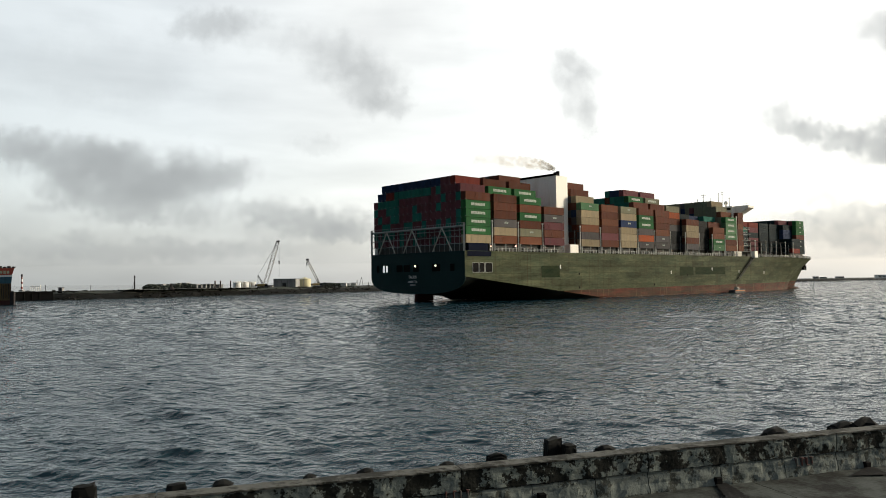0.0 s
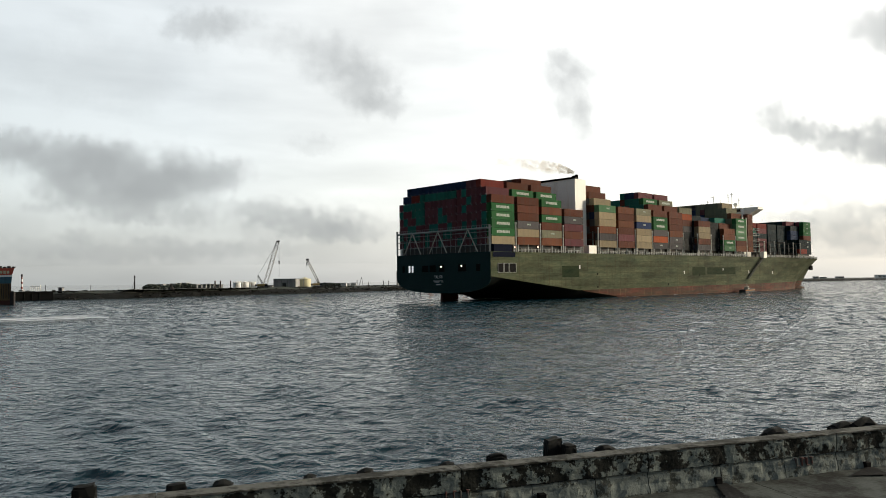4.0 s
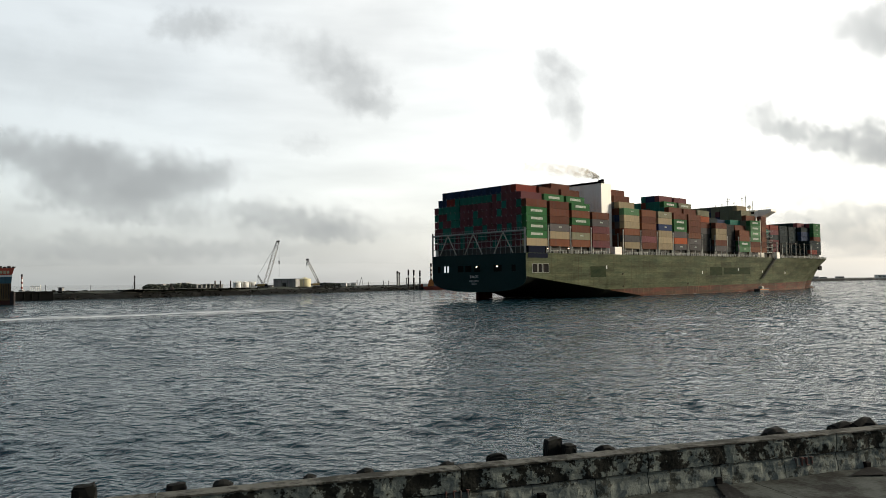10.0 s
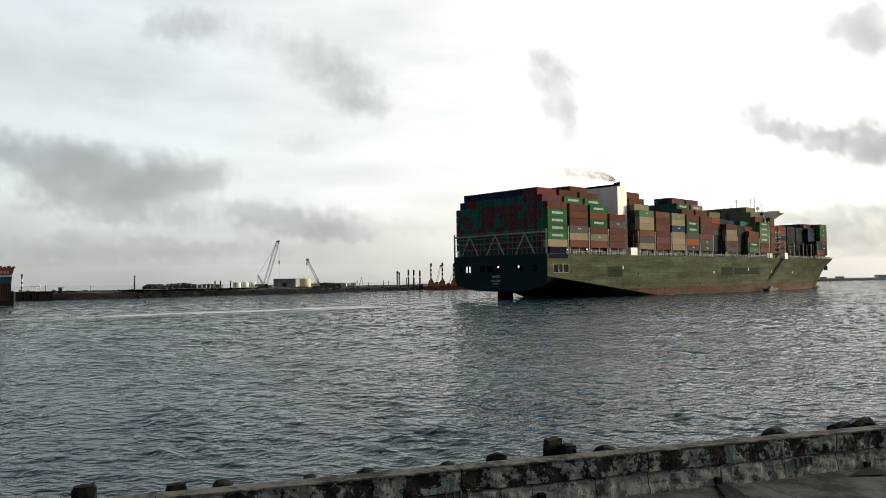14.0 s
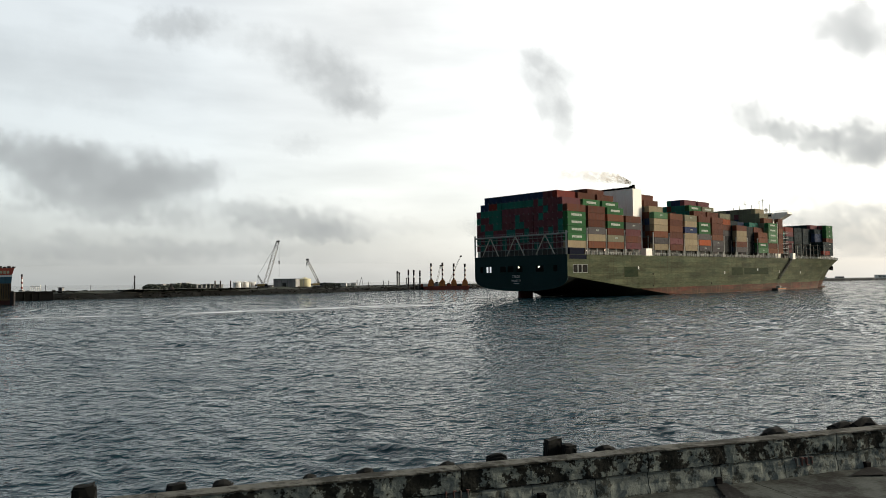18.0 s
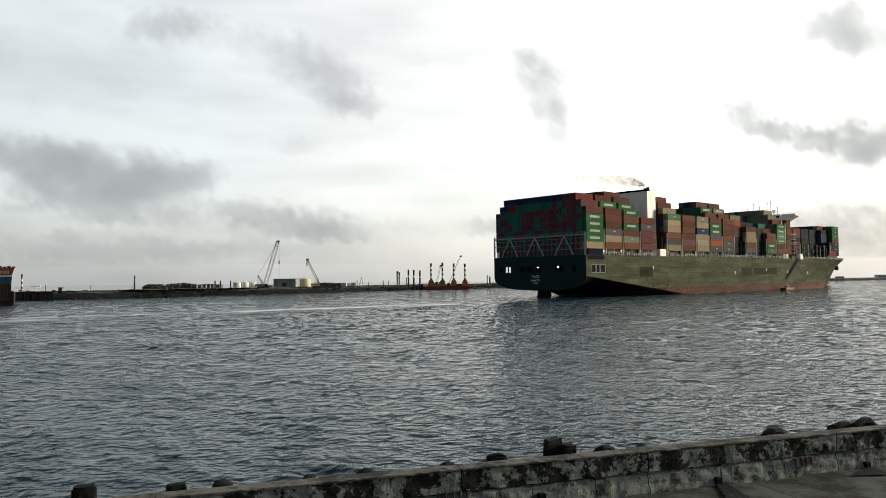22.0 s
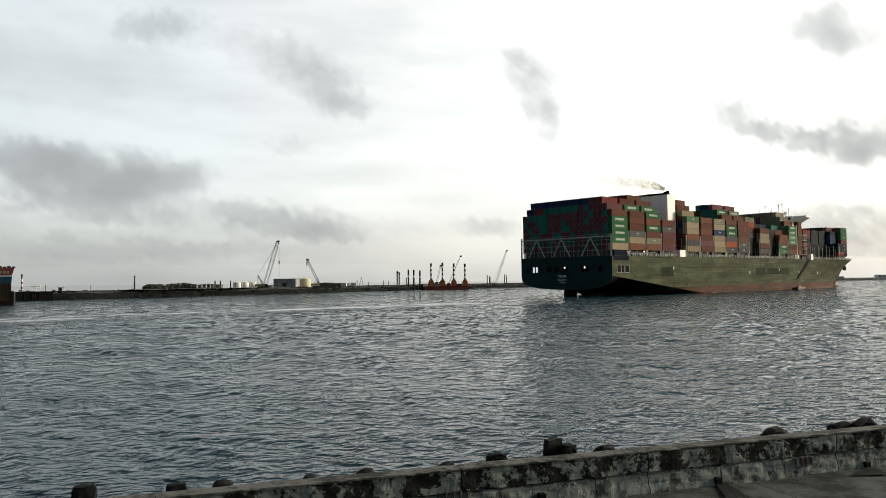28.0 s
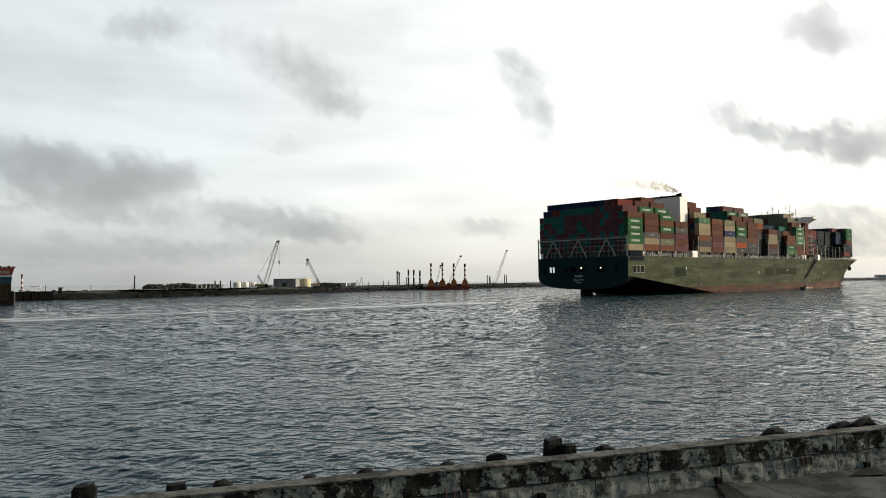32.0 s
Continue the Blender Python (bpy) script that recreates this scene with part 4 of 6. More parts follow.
for s in (-1, 1):
    bm = prism(bmesh.new(), [(s * 19.62, 45.3), (s * 19.62, 40.2), (s * 20.6, 40.4), (s * 27.2, 44.1), (s * 27.2, 45.3)], 215.0, 222.0, "x")
    part("bridge_wing", bm, M_WHITE, ship, "white tapered bridge wing")
    bm = bmesh.new()
    for k in range(6):
        yy = s * (19.9 + k * 1.44)
        rod(bm, (216.2, yy, 45.3), (216.2, yy, 46.4), 0.05)
    rod(bm, (216.2, s * 19.9, 46.4), (216.2, s * 27.1, 46.4), 0.05)
    part("wing_rail", bm, M_STEEL, ship)
for k in range(10):
    y = -17.4 + k * 3.87
    bm = box(bmesh.new(), (211.76, y - 1.5, 43.0), (211.8, y + 1.5, 44.4))
    part("wheelhouse_window", bm, M_GLASS, deckh)
for z in (22, 25, 28, 31, 34, 37):
    for k in range(3):
        bm = box(bmesh.new(), (213.8 + k * 3, -19.54, z), (214.9 + k * 3, -19.5, z + 1.1))
        part("cabin_window", bm, M_GLASS, house)
bm = box(bmesh.new(), (213.0, -9, 45.22), (221.0, 9, 47.0), 0.1)
part("monkey_island", bm, M_WHITE, ship)
for y, h, cr in ((-16.0, 51.0, 0.5), (-12.0, 54.6, 0.9), (-9.8, 54.0, 0.7), (-5.0, 51.6, 0.6), (-1.0, 54.0, 1.6), (2.5, 51.2, 0.8), (6.5, 50.4, 0.5)):
    bm = bmesh.new()
    rod(bm, (216.5, y, 45.0), (216.5, y, h), 0.15)
    rod(bm, (216.5, y - cr, h - 1.0), (216.5, y + cr, h - 1.0), 0.11)
    rod(bm, (216.5, y - cr * 0.6, h - 2.0), (216.5, y + cr * 0.6, h - 2.0), 0.11)
    part("antenna_mast", bm, M_STEEL, ship, "thin antenna mast")
bm = bmesh.new()
bmesh.ops.create_uvsphere(bm, u_segments=12, v_segments=8, radius=1.2, matrix=Matrix.Translation((217.5, -13.6, 47.6)))
rod(bm, (217.5, -13.6, 45.1), (217.5, -13.6, 47.0), 0.4, 8)
part("radome", bm, M_WHITE, ship, "white satellite dome", smooth=True)
# stairs and landings down the starboard side of the house
for k, z in enumerate((20.5, 23.5, 26.5, 29.5, 32.5)):
    bm = bmesh.new()
    box(bm, (213.5, -24.4, z), (222.5, -21.2, z + 0.15))
    for q in range(6):
        box(bm, (213.6 + q * 1.75, -24.4, z + 0.15), (213.7 + q * 1.75, -24.3, z + 1.2))
    box(bm, (213.5, -24.4, z + 1.12), (222.5, -24.3, z + 1.2))
    part("stair_landing", bm, M_TRUSS, ship)
    part("stair_flight", beam(bmesh.new(), (214.5 if k % 2 else 221.0, -23.6, z + 0.1), (221.0 if k % 2 else 214.5, -23.6, z + 3.0), 0.3), M_DARKSTEEL, ship)
bm = box(bmesh.new(), (205.2, -24.9, DECK - 0.3), (205.7, -24.4, 39.0), 0.04)
part("support_column", bm, M_STEEL, ship, "pale support column below the bridge wing")
for t, c in enumerate(("rust", "brown", "rust", "brown", "rust", "brown", "brown")):
    container(206.4, 0, t, c, length=6.06)

# boarding ladder down the side, with its platform
e = 25.5
bm = bmesh.new()
box(bm, (221.0, -27.2, DECK - 0.6), (225.0, -25.3, DECK + 3.0), 0.1)
part("ladder_platform", bm, M_WHITE, ship, "white ladder housing at the rail")
bm = bmesh.new()
a, b = Vector((221.5, -26.3, DECK - 0.5)), Vector((202.0, -26.3, 5.6))
for dy in (-0.5, 0.5):
    beam(bm, a + Vector((0, dy, 0)), b + Vector((0, dy, 0)), 0.35)
    beam(bm, a + Vector((0, dy, 1.1)), b + Vector((0, dy, 1.1)), 0.12)
for k in range(30):
    p = a.lerp(b, k / 29)
    box(bm, (p.x - 0.25, -26.8, p.z - 0.05), (p.x + 0.25, -25.8, p.z + 0.05))
    if k % 3 == 0:
        box(bm, (p.x - 0.05, -26.85, p.z), (p.x + 0.05, -26.75, p.z + 1.1))
part("boarding_ladder", bm, M_DARKSTEEL, ship, "dark slanting boarding ladder hung along the side")

# draught marks, hull lamps, pilot marks
for x, z in ((52.0, 12.2), (135.0, 9.6), (175.0, 11.0), (205.0, 9.5), (238.0, 9.0)):
    y = half_breadth(x, z)
    part("pilot_mark", box(bmesh.new(), (x - 0.35, -y - 0.03, z - 0.7), (x + 0.35, -y + 0.01, z + 0.7)), M_LETTER, ship, "small white hull mark")
for x, z in ((64, 9.4), (64, 4.0), (120, 4.2), (150, 8.2)):
    bm = rod(bmesh.new(), (x, -25.6, z), (x, -25.3, z), 0.45, 10)
    part("hull_outlet", bm, M_BLACK, ship)

for x0, x1, z0, z1 in ((40.5, 51.5, 8.2, 12.6), (143.0, 156.0, 8.0, 12.2), (158.0, 189.0, 8.4, 12.0)):
    part("paint_patch", box(bmesh.new(), (x0, -25.525, z0), (x1, -25.4, z1), 0.02), M_PATCH, ship, "darker green repainted patch")

# rudder and bulb
bm = prism(bmesh.new(), [(-0.5, -4.5), (8.0, -4.5), (8.5, 2.6), (0.6, 2.9)], -0.7, 0.7, "y")
part("rudder", bm, M_RUDDER, ship, "dark red rudder blade in the water")
bm = bmesh.new()
bmesh.ops.create_uvsphere(bm, u_segments=16, v_segments=10, radius=1.0, matrix=Matrix.Translation((341, 0, -4.6)) @ Matrix.Diagonal((13, 3.4, 4.0, 1)))
part("bulbous_bow", bm, M_BOOT, ship, smooth=True)
bm = bmesh.new()
ax = 300 + 52 / 70 * (stem_x(13.0) - 300)
ay = -half_breadth(352, 13.0) - 0.3
box(bm, (ax - 0.5, ay - 0.5, 11.0), (ax + 0.5, ay + 0.5, 15.0), 0.15)
box(bm, (ax - 2.2, ay - 0.7, 10.2), (ax + 2.2, ay + 0.7, 11.6), 0.25)
for q in (-2.0, 2.0):
    box(bm, (ax + q - 0.45, ay - 0.6, 11.2), (ax + q + 0.45, ay + 0.6, 13.4), 0.2)
part("anchor", bm, M_BLACK, ship, "black stowed anchor")
part("hawse_rim", rod(bmesh.new(), (ax, ay + 1.2, 15.2), (ax, ay - 0.3, 14.8), 1.3, 12), M_HULL, ship)
bm = box(bmesh.new(), (1.0, 23.3, DECK - 0.3), (2.4, 24.6, DECK + 2.4), 0.1)
part("deck_locker", bm, M_WHITE, ship, "small white locker at the stern corner")
for lx, ly, lz, lm in ((13.4, -25.1, DECK + 1.7, M_LAMPRED), (26.5, -25.1, DECK + 2.0, M_LAMPRED)):
    bm = bmesh.new()
    bmesh.ops.create_icosphere(bm, subdivisions=1, radius=0.24, matrix=Matrix.Translation((lx, ly, lz)))
    part("deck_lamp", bm, lm, ship, "small bright deck lamp")
# bow bulwark rail
bm = bmesh.new()
for x in range(300, 366, 3):
    y = half_breadth(x, DECK) - 0.1
    xx = 300 + (x - 300) / 70 * (stem_x(DECK) - 300)
    box(bm, (xx - 0.06, -y, DECK - 0.1), (xx + 0.06, -y + 0.12, DECK + 1.1))
part("bow_rail", bm, M_STEEL, ship)

# ---- quay and sea wall ----
GROUND_Z, WALL_H = 3.475, 0.80
M_WALL = material("weathered_sea_wall_concrete", (0.165, 0.190, 0.172), 0.9, 0, (0.010, 0.011, 0.009), 0.98, 1.9, 16, 0.8, lo=0.475, hi=0.505, ragged=0.74)
M_WALLLOW = material("pale_lower_concrete", (0.155, 0.176, 0.160), 0.9, 0, (0.045, 0.048, 0.04), 0.9, 2.6, 24, 0.45, lo=0.53, hi=0.56, ragged=0.8)
M_COPING = material("worn_coping_concrete", (0.112, 0.112, 0.098), 0.9, 0, (0.030, 0.030, 0.025), 0.95, 1.8, 14, 0.8, lo=0.46, hi=0.55, ragged=0.78)
M_APRON = material("stained_quay_concrete", (0.068, 0.077, 0.069), 0.85, 0, (0.014, 0.015, 0.013), 0.95, 0.9, 12, 0.4, lo=0.42, hi=0.58, ragged=0.7)
M_BLOCK = material("dark_wet_concrete_block", (0.013, 0.014, 0.013), 0.85, 0, (0.004, 0.004, 0.004), 0.8, 1.5, 10, 0.6)

A = on_level(380, 872, GROUND_Z + WALL_H)
B = on_level(1568, 758, GROUND_Z + WALL_H)
WDIR = (B - A).normalized()
WNRM = Vector((-WDIR.y, WDIR.x, 0))      # towards the water
WALL = Matrix(((WDIR.x, WNRM.x, 0, A.x), (WDIR.y, WNRM.y, 0, A.y), (0, 0, 1, GROUND_Z), (0, 0, 0, 1)))


def wall_course(name, s0, s1, z0, z1, n0, n1, mat, amp, chip, flare=0.0):
    """One cast length of the wall, its faces and arrises worn uneven."""
    bm = bmesh.new()
    ns, nz = max(2, int((s1 - s0) / 0.055)), max(2, int((z1 - z0) / 0.05))
    ring = [(n0, z0 + (z1 - z0) * k / nz) for k in range(nz + 1)] + [(n0 + (n1 - n0) * k / 5, z1) for k in range(1, 6)] + [(n1, z0)]
    rows = []
    for i in range(ns + 1):
        s = s0 + (s1 - s0) * i / ns
        row = []
        for j, (n, z) in enumerate(ring):
            d = noise.fractal((s * 3.0, n * 3.0 + z * 5.0, z1 * 7), 1.0, 2.0, 4) * amp
            if j == nz:                       # the front arris is chipped
                c = max(0.0, noise.noise((s * 4.0, z1 * 9.0, 2.0))) * chip
                row.append(bm.verts.new((s, n + c, z - c * 0.8)))
            else:
                row.append(bm.verts.new((s, n + (d - flare * (1 - (z - z0) / (z1 - z0)) if j < nz else 0), z + (d if j > nz and j < len(ring) - 1 else 0))))
        rows.append(row)
    for a, b in zip(rows, rows[1:]):
        for j in range(len(ring) - 1):
            bm.faces.new((a[j], b[j], b[j + 1], a[j + 1]))
    for row, flip in ((rows[0], True), (rows[-1], False)):
        bm.faces.new(row if flip else row[::-1])
    bmesh.ops.recalc_face_normals(bm, faces=bm.faces)
    return bm


sea_wall = thing("wall_sea", "low weathered concrete sea wall with black stains along the quay", "sea wall", kind="structure", m=WALL)
JOINTS = (-9.0, -4.6, -0.9, 4.25, 8.15, 12.9, 17.5, 24.0)
for s0, s1 in zip(JOINTS, JOINTS[1:]):
    part("upper_course", wall_course("upper_course", s0 + 0.012, s1 - 0.012, 0.392, 0.765, 0.0, 0.31, M_WALL, 0.026, 0.06), M_WALL, sea_wall, "black-stained upper course")
    part("coping", wall_course("coping", s0 + 0.008, s1 - 0.008, 0.767, 0.80, -0.012, 0.33, M_COPING, 0.008, 0.04), M_COPING, sea_wall, "worn pale coping edge")
cuts = sorted(set(list(JOINTS) + [JOINTS[i] + (JOINTS[i + 1] - JOINTS[i]) * f for i in range(len(JOINTS) - 1) for f in (0.36, 0.7)]))
for s0, s1 in zip(cuts, cuts[1:]):
    part("lower_course", wall_course("lower_course", s0 + 0.008, s1 - 0.008, -0.05, 0.372, 0.03, 0.31, M_WALLLOW, 0.035, 0.06, 0.10), M_WALLLOW, sea_wall, "paler patched lower course")
bm = box(bmesh.new(), (-9, 0.08, -0.05), (24, 0.30, 0.76))
part("wall_core", bm, M_BLACK, sea_wall)
# red markings that cannot be read: plain strokes
M_REDMARK = material("faded_red_marking", (0.15, 0.075, 0.065), 0.8, 0, (0.17, 0.17, 0.15), 0.95, 9.0, 40, lo=0.44, hi=0.56)


def wall_spot(px, py, n):
    """Where the line of sight meets the upright plane at a distance behind the wall's face, in the wall's space."""
    w = ray(px, py)
    i = WALL.inverted()
    o, d = i @ EYE, i.to_3x3() @ w
    return o + d * ((n - o.y) / d.y)


for px, py, n in ((812, 874, 4), (1424, 815, 4)):
    p = wall_spot(px, py, 0.0)
    rs = random.Random(px)
    for k in range(n):
        z, x = p.z - 0.02, p.x - 0.24 + k * 0.13
        y0 = -0.012 if z > 0.39 else -0.06
        for (xa, za), (xb, zb) in (((0, -0.07), (0, 0.08)), ((0, 0.08), (0.05, 0.08)) if k % 2 else ((0, -0.07), (0.055, -0.07))):
            j = rs.uniform(-0.012, 0.012)
            part("marking_bar", box(bmesh.new(), (x + xa + j - 0.008, y0, z + za - 0.008), (x + xb + j + 0.008, 0.03, z + zb + 0.008), 0.002), M_REDMARK, sea_wall, "faded red stroke")
# drain spouts at the foot of the wall
for px, py in ((957, 880), (1268, 851), (1531, 823)):
    p = wall_spot(px, py, 0.0)
    bm = box(bmesh.new(), (p.x - 0.08, -0.10, max(0.0, p.z - 0.09)), (p.x + 0.08, 0.06, p.z + 0.08), 0.015)
    tagged(part("drain_spout", bm, M_BLACK, sea_wall), "black drain spout")

# quay slab: joints between cast bays, the wet run-off below the drains
bm = bmesh.new()
def apron_z(s, n):
    return noise.fractal((s * 0.5, n * 0.5, 4.0), 1.0, 2.0, 4) * 0.02


quay = thing("pavement_quay", "dark stained concrete quay slab", "pavement", kind="structure", m=WALL)
for s0, s1 in ((-30, -6), (-6, 1.5), (1.5, 6.0), (6.0, 10.6), (10.6, 15.4), (15.4, 22), (22, 45)):
    for n0, n1 in ((-2.6, 0.0), (-7.0, -2.6), (-40, -7.0)):
        bm = bmesh.new()
        a, b = max(2, min(40, int((s1 - s0) / 0.2))), max(2, min(30, int((n1 - n0) / 0.2)))
        g = [[bm.verts.new((s0 + 0.012 + (s1 - s0 - 0.024) * i / a, n0 + 0.012 + (n1 - n0 - 0.012) * j / b, 0)) for j in range(b + 1)] for i in range(a + 1)]
        for row in g:
            for v in row:
                v.co.z = apron_z(v.co.x, v.co.y) - 0.012
        for i in range(a):
            for j in range(b):
                bm.faces.new((g[i][j], g[i + 1][j], g[i + 1][j + 1], g[i][j + 1]))
        part("slab", bm, M_APRON, quay, smooth=True)
bm = box(bmesh.new(), (-60, -60, -3.0), (60, 0.3, -0.06))
part("quay_base", bm, M_BLOCK, quay)
M_WET = material("wet_runoff_stain", (0.009, 0.009, 0.009), 0.7, 0, (0.03, 0.03, 0.028), 0.4, 2.5, 12, 0.2)
for (la, lb), (ra, rb) in ((((1264, 855), (1290, 892)), ((1284, 853), (1352, 892))), (((1530, 828), (1500, 842)), ((1546, 826), (1590, 840)))):
    inv = WALL.inverted()
    pts = [inv @ on_level(q[0], q[1], GROUND_Z + 0.03) for q in (la, lb, ra, rb)]
    bm = bmesh.new()
    rs = random.Random(la[0])
    rows = []
    for k in range(25):
        u = k / 24
        p, q = pts[0].lerp(pts[1], u), pts[2].lerp(pts[3], u)
        p, q = p.lerp(q, rs.uniform(0, 0.12)), q.lerp(p, rs.uniform(0, 0.16))
        rows.append([bm.verts.new((v.x, v.y, 0.03)) for v in (p, p.lerp(q, 0.5), q)])
    for c, d in zip(rows, rows[1:]):
        for j in range(2):
            bm.faces.new((c[j], c[j + 1], d[j + 1], d[j]))
    bmesh.ops.recalc_face_normals(bm, faces=bm.faces)
    part("wet_streak", bm, M_WET, quay, "dark wet run-off on the slab")

# rubble bank behind the wall and the armour blocks lying on it
bm = bmesh.new()
LEDGE = -0.05
rs = random.Random(8)
prof = ((0.30, LEDGE), (1.2, LEDGE), (2.4, LEDGE - 0.05), (3.4, -1.0), (5.5, -2.6), (8.5, -4.6), (9.5, -6.0))
rows = []
for i in range(161):
    s = -60 + i * 0.8
    rows.append([bm.verts.new((s, n + rs.uniform(-0.2, 0.2) * (k > 2), z + rs.uniform(-0.25, 0.25) * (k > 2))) for k, (n, z) in enumerate(prof)])
for a, b in zip(rows, rows[1:]):
    for k in range(len(prof) - 1):
        bm.faces.new((a[k], b[k], b[k + 1], a[k + 1]))
bank = new("ground_bank", finish("ground_bank", bm, M_BLOCK))
bank.matrix_world = WALL
tagged(bank, "dark rubble bank below the sea wall", "rubble bank", kind="structure")


def armour_block(px0, px1, py, tilt=0.0, lump=0.0, n=1.15, depth=0.0, round_=0.06):
    """A concrete armour block or boulder whose top shows over the wall."""
    a, b = wall_spot(px0, py, n), wall_spot(px1, py, n)
    w = (b - a).length * 0.86
    top, base = max(a.z, b.z), LEDGE
    h = top - base
    d = depth or max(0.22, w * 0.5)
    bm = bmesh.new()
    bmesh.ops.create_cube(bm, size=1.0)
    bmesh.ops.bevel(bm, geom=list(bm.edges), offset=round_, segments=2, affect="EDGES")
    bmesh.ops.subdivide_edges(bm, edges=list(bm.edges), cuts=2, use_grid_fill=True)
    for v in bm.verts:
        k = 1.0 + lump * noise.noise(v.co * 2.5 + Vector((px0, 0, 0)))
        rough = noise.fractal(v.co * 6 + Vector((px0 * 0.3, 1, 0)), 1.0, 2.0, 3) * 0.035
        dome = (1 - lump * 0.9 * (v.co.x ** 2 + v.co.y ** 2)) if v.co.z > 0 else 1.0
        v.co = Vector((v.co.x * w * k + rough, v.co.y * d * k + rough, ((v.co.z + 0.5) * dome) * h + rough + math.tan(radians(tilt)) * v.co.x * w * (v.co.z + 0.5)))
        v.co.z = max(v.co.z, 0.0)
    ob = new("armour_block", finish("armour_block", bm, M_BLOCK))
    ob.matrix_world = WALL @ Matrix.Translation(((a.x + b.x) / 2, n, base)) @ pose(0, 0, 0, 0, 0, (px0 * 7) % 11 - 5)
    return tagged(ob, "dark wet %s behind the sea wall" % ("rounded boulder" if lump > 0.3 else "concrete armour block"), "concrete block", "armour blocks behind the sea wall")


armour_block(125, 171, 861, 1)
armour_block(290, 332, 857, 4, 0.1)
armour_block(374, 412, 850, 3, 0.35)
armour_block(533, 562, 840, 2, 0.4)
armour_block(630, 664, 829, 3, 0.4)
armour_block(776, 806, 818, 1, 0.3)
armour_block(860, 897, 803, 3, 0.2)
armour_block(963, 993, 778, 4)
armour_block(994, 1018, 786, -6, 0.1, n=0.95)
armour_block(1052, 1088, 787, -2, 0.55)
armour_block(1346, 1397, 758, 0, 0.7)
armour_block(1470, 1512, 747, 4, 0.5, n=1.3)
armour_block(1506, 1551, 740, 0, 0.65, n=0.95)

# ---- things on the far shore ----
SHORE_Y = ((-420, 545), (-60, 534), (130, 531), (250, 528), (400, 523.5), (520, 520.5), (640, 516.5), (760, 513), (860, 510.5), (950, 508))
LAND_Z = 4.2
M_PALE = material("pale_render", (0.78, 0.78, 0.74), 0.8, 0, (0.3, 0.3, 0.28), 0.5, 0.3, 2)
M_GREYWALL = material("grey_sheet_cladding", (0.28, 0.28, 0.27), 0.7, 0, (0.16, 0.16, 0.16), 0.6, 0.4, 2, streak=True)
M_ROOF = material("dark_roof_sheet", (0.05, 0.05, 0.05), 0.7)
M_CREAM = material("cream_tank_paint", (0.66, 0.62, 0.40), 0.5, 0, (0.5, 0.45, 0.3), 0.5, 0.3, 2, streak=True)
M_RED = material("red_band_paint", (0.17, 0.040, 0.030), 0.6, 0, (0.14, 0.05, 0.04), 0.5, 0.5, 3)
M_LEGDARK = material("dark_leg_paint", (0.035, 0.03, 0.03), 0.7)
M_LEAF = material("dull_tree_foliage", (0.070, 0.080, 0.068), 0.9, 0, (0.040, 0.048, 0.040), 0.7, 0.5, 2, 0.5)
M_BARK = material("tree_bark", (0.06, 0.05, 0.04), 0.9)
M_JACK = material("faded_orange_jack_paint", (0.52, 0.21, 0.065), 0.7, 0, (0.16, 0.08, 0.05), 0.6, 0.4, 3)
M_LEGBAND = material("leg_dark_red_paint", (0.075, 0.03, 0.026), 0.7)
M_PLATE = material("barge_red_paint", (0.26, 0.065, 0.04), 0.7, 0, (0.1, 0.05, 0.04), 0.6, 0.3, 2)
M_LATTICE = material("lattice_boom_paint", (0.26, 0.245, 0.21), 0.6)
M_YELLOW = material("weathered_yellow_paint", (0.34, 0.25, 0.10), 0.6, 0, (0.14, 0.10, 0.06), 0.7, 0.5, 3)
M_LATDARK = material("dark_lattice_paint", (0.05, 0.05, 0.05), 0.6)


def shore_spot(px, off):
    """A place on the land, off metres behind the waterline along the line of sight."""
    for (x0, y0), (x1, y1) in zip(SHORE_Y, SHORE_Y[1:]):
        if x0 <= px <= x1:
            py = y0 + (y1 - y0) * (px - x0) / (x1 - x0)
            p = on_level(px, py, 0)
            d = Vector((p.x, p.y, 0))
            d = d * (1 + min(off, 12 + off * 0.45) / d.length)
            return Vector((d.x, d.y, LAND_Z))


def height_at(px, py, p):
    return at_depth(px, py, p.y).z - p.z


def across(px0, px1, p):
    return abs(px1 - px0) / F * p.y


def put(name, label, cat, p, group=""):
    return thing(name, label, cat, group, m=Matrix.Translation(p))


# striped beacon tower
p = shore_spot(38, 40)
t = put("beacon_tower", "red and white banded beacon tower on the shore", "beacon tower", p)
h = height_at(38, 490, p)
for k in range(6):
    r0, r1 = 0.50 - 0.03 * k, 0.47 - 0.03 * k
    part("tower_band", rod(bmesh.new(), (0, 0, h * k / 6), (0, 0, h * (k + 1) / 6), r0, 10, r1), M_RED if k % 2 == 1 else M_PALE, t)
part("lantern", rod(bmesh.new(), (0, 0, h), (0, 0, h + 1.2), 0.42, 8), M_LEGDARK, t)
part("base_room", box(bmesh.new(), (-1.0, -1.0, 0), (1.0, 1.0, 0.9), 0.05), M_GREYWALL, t)

# dark old wharf face at the water's edge
wf0, wf1 = on_level(27, 533.3, 0), on_level(94, 531.8, 0)
wf = thing("wharf", "low black timber-faced wharf at the far bank", "wharf", m=Matrix.Translation((wf0.x, wf0.y, 0)))
wd = wf1 - wf0
wl_ = wd.length
wf.matrix_world = Matrix.Translation((wf0.x, wf0.y, 0)) @ pose(0, 0, 0, 0, 0, math.degrees(math.atan2(wd.y, wd.x)))
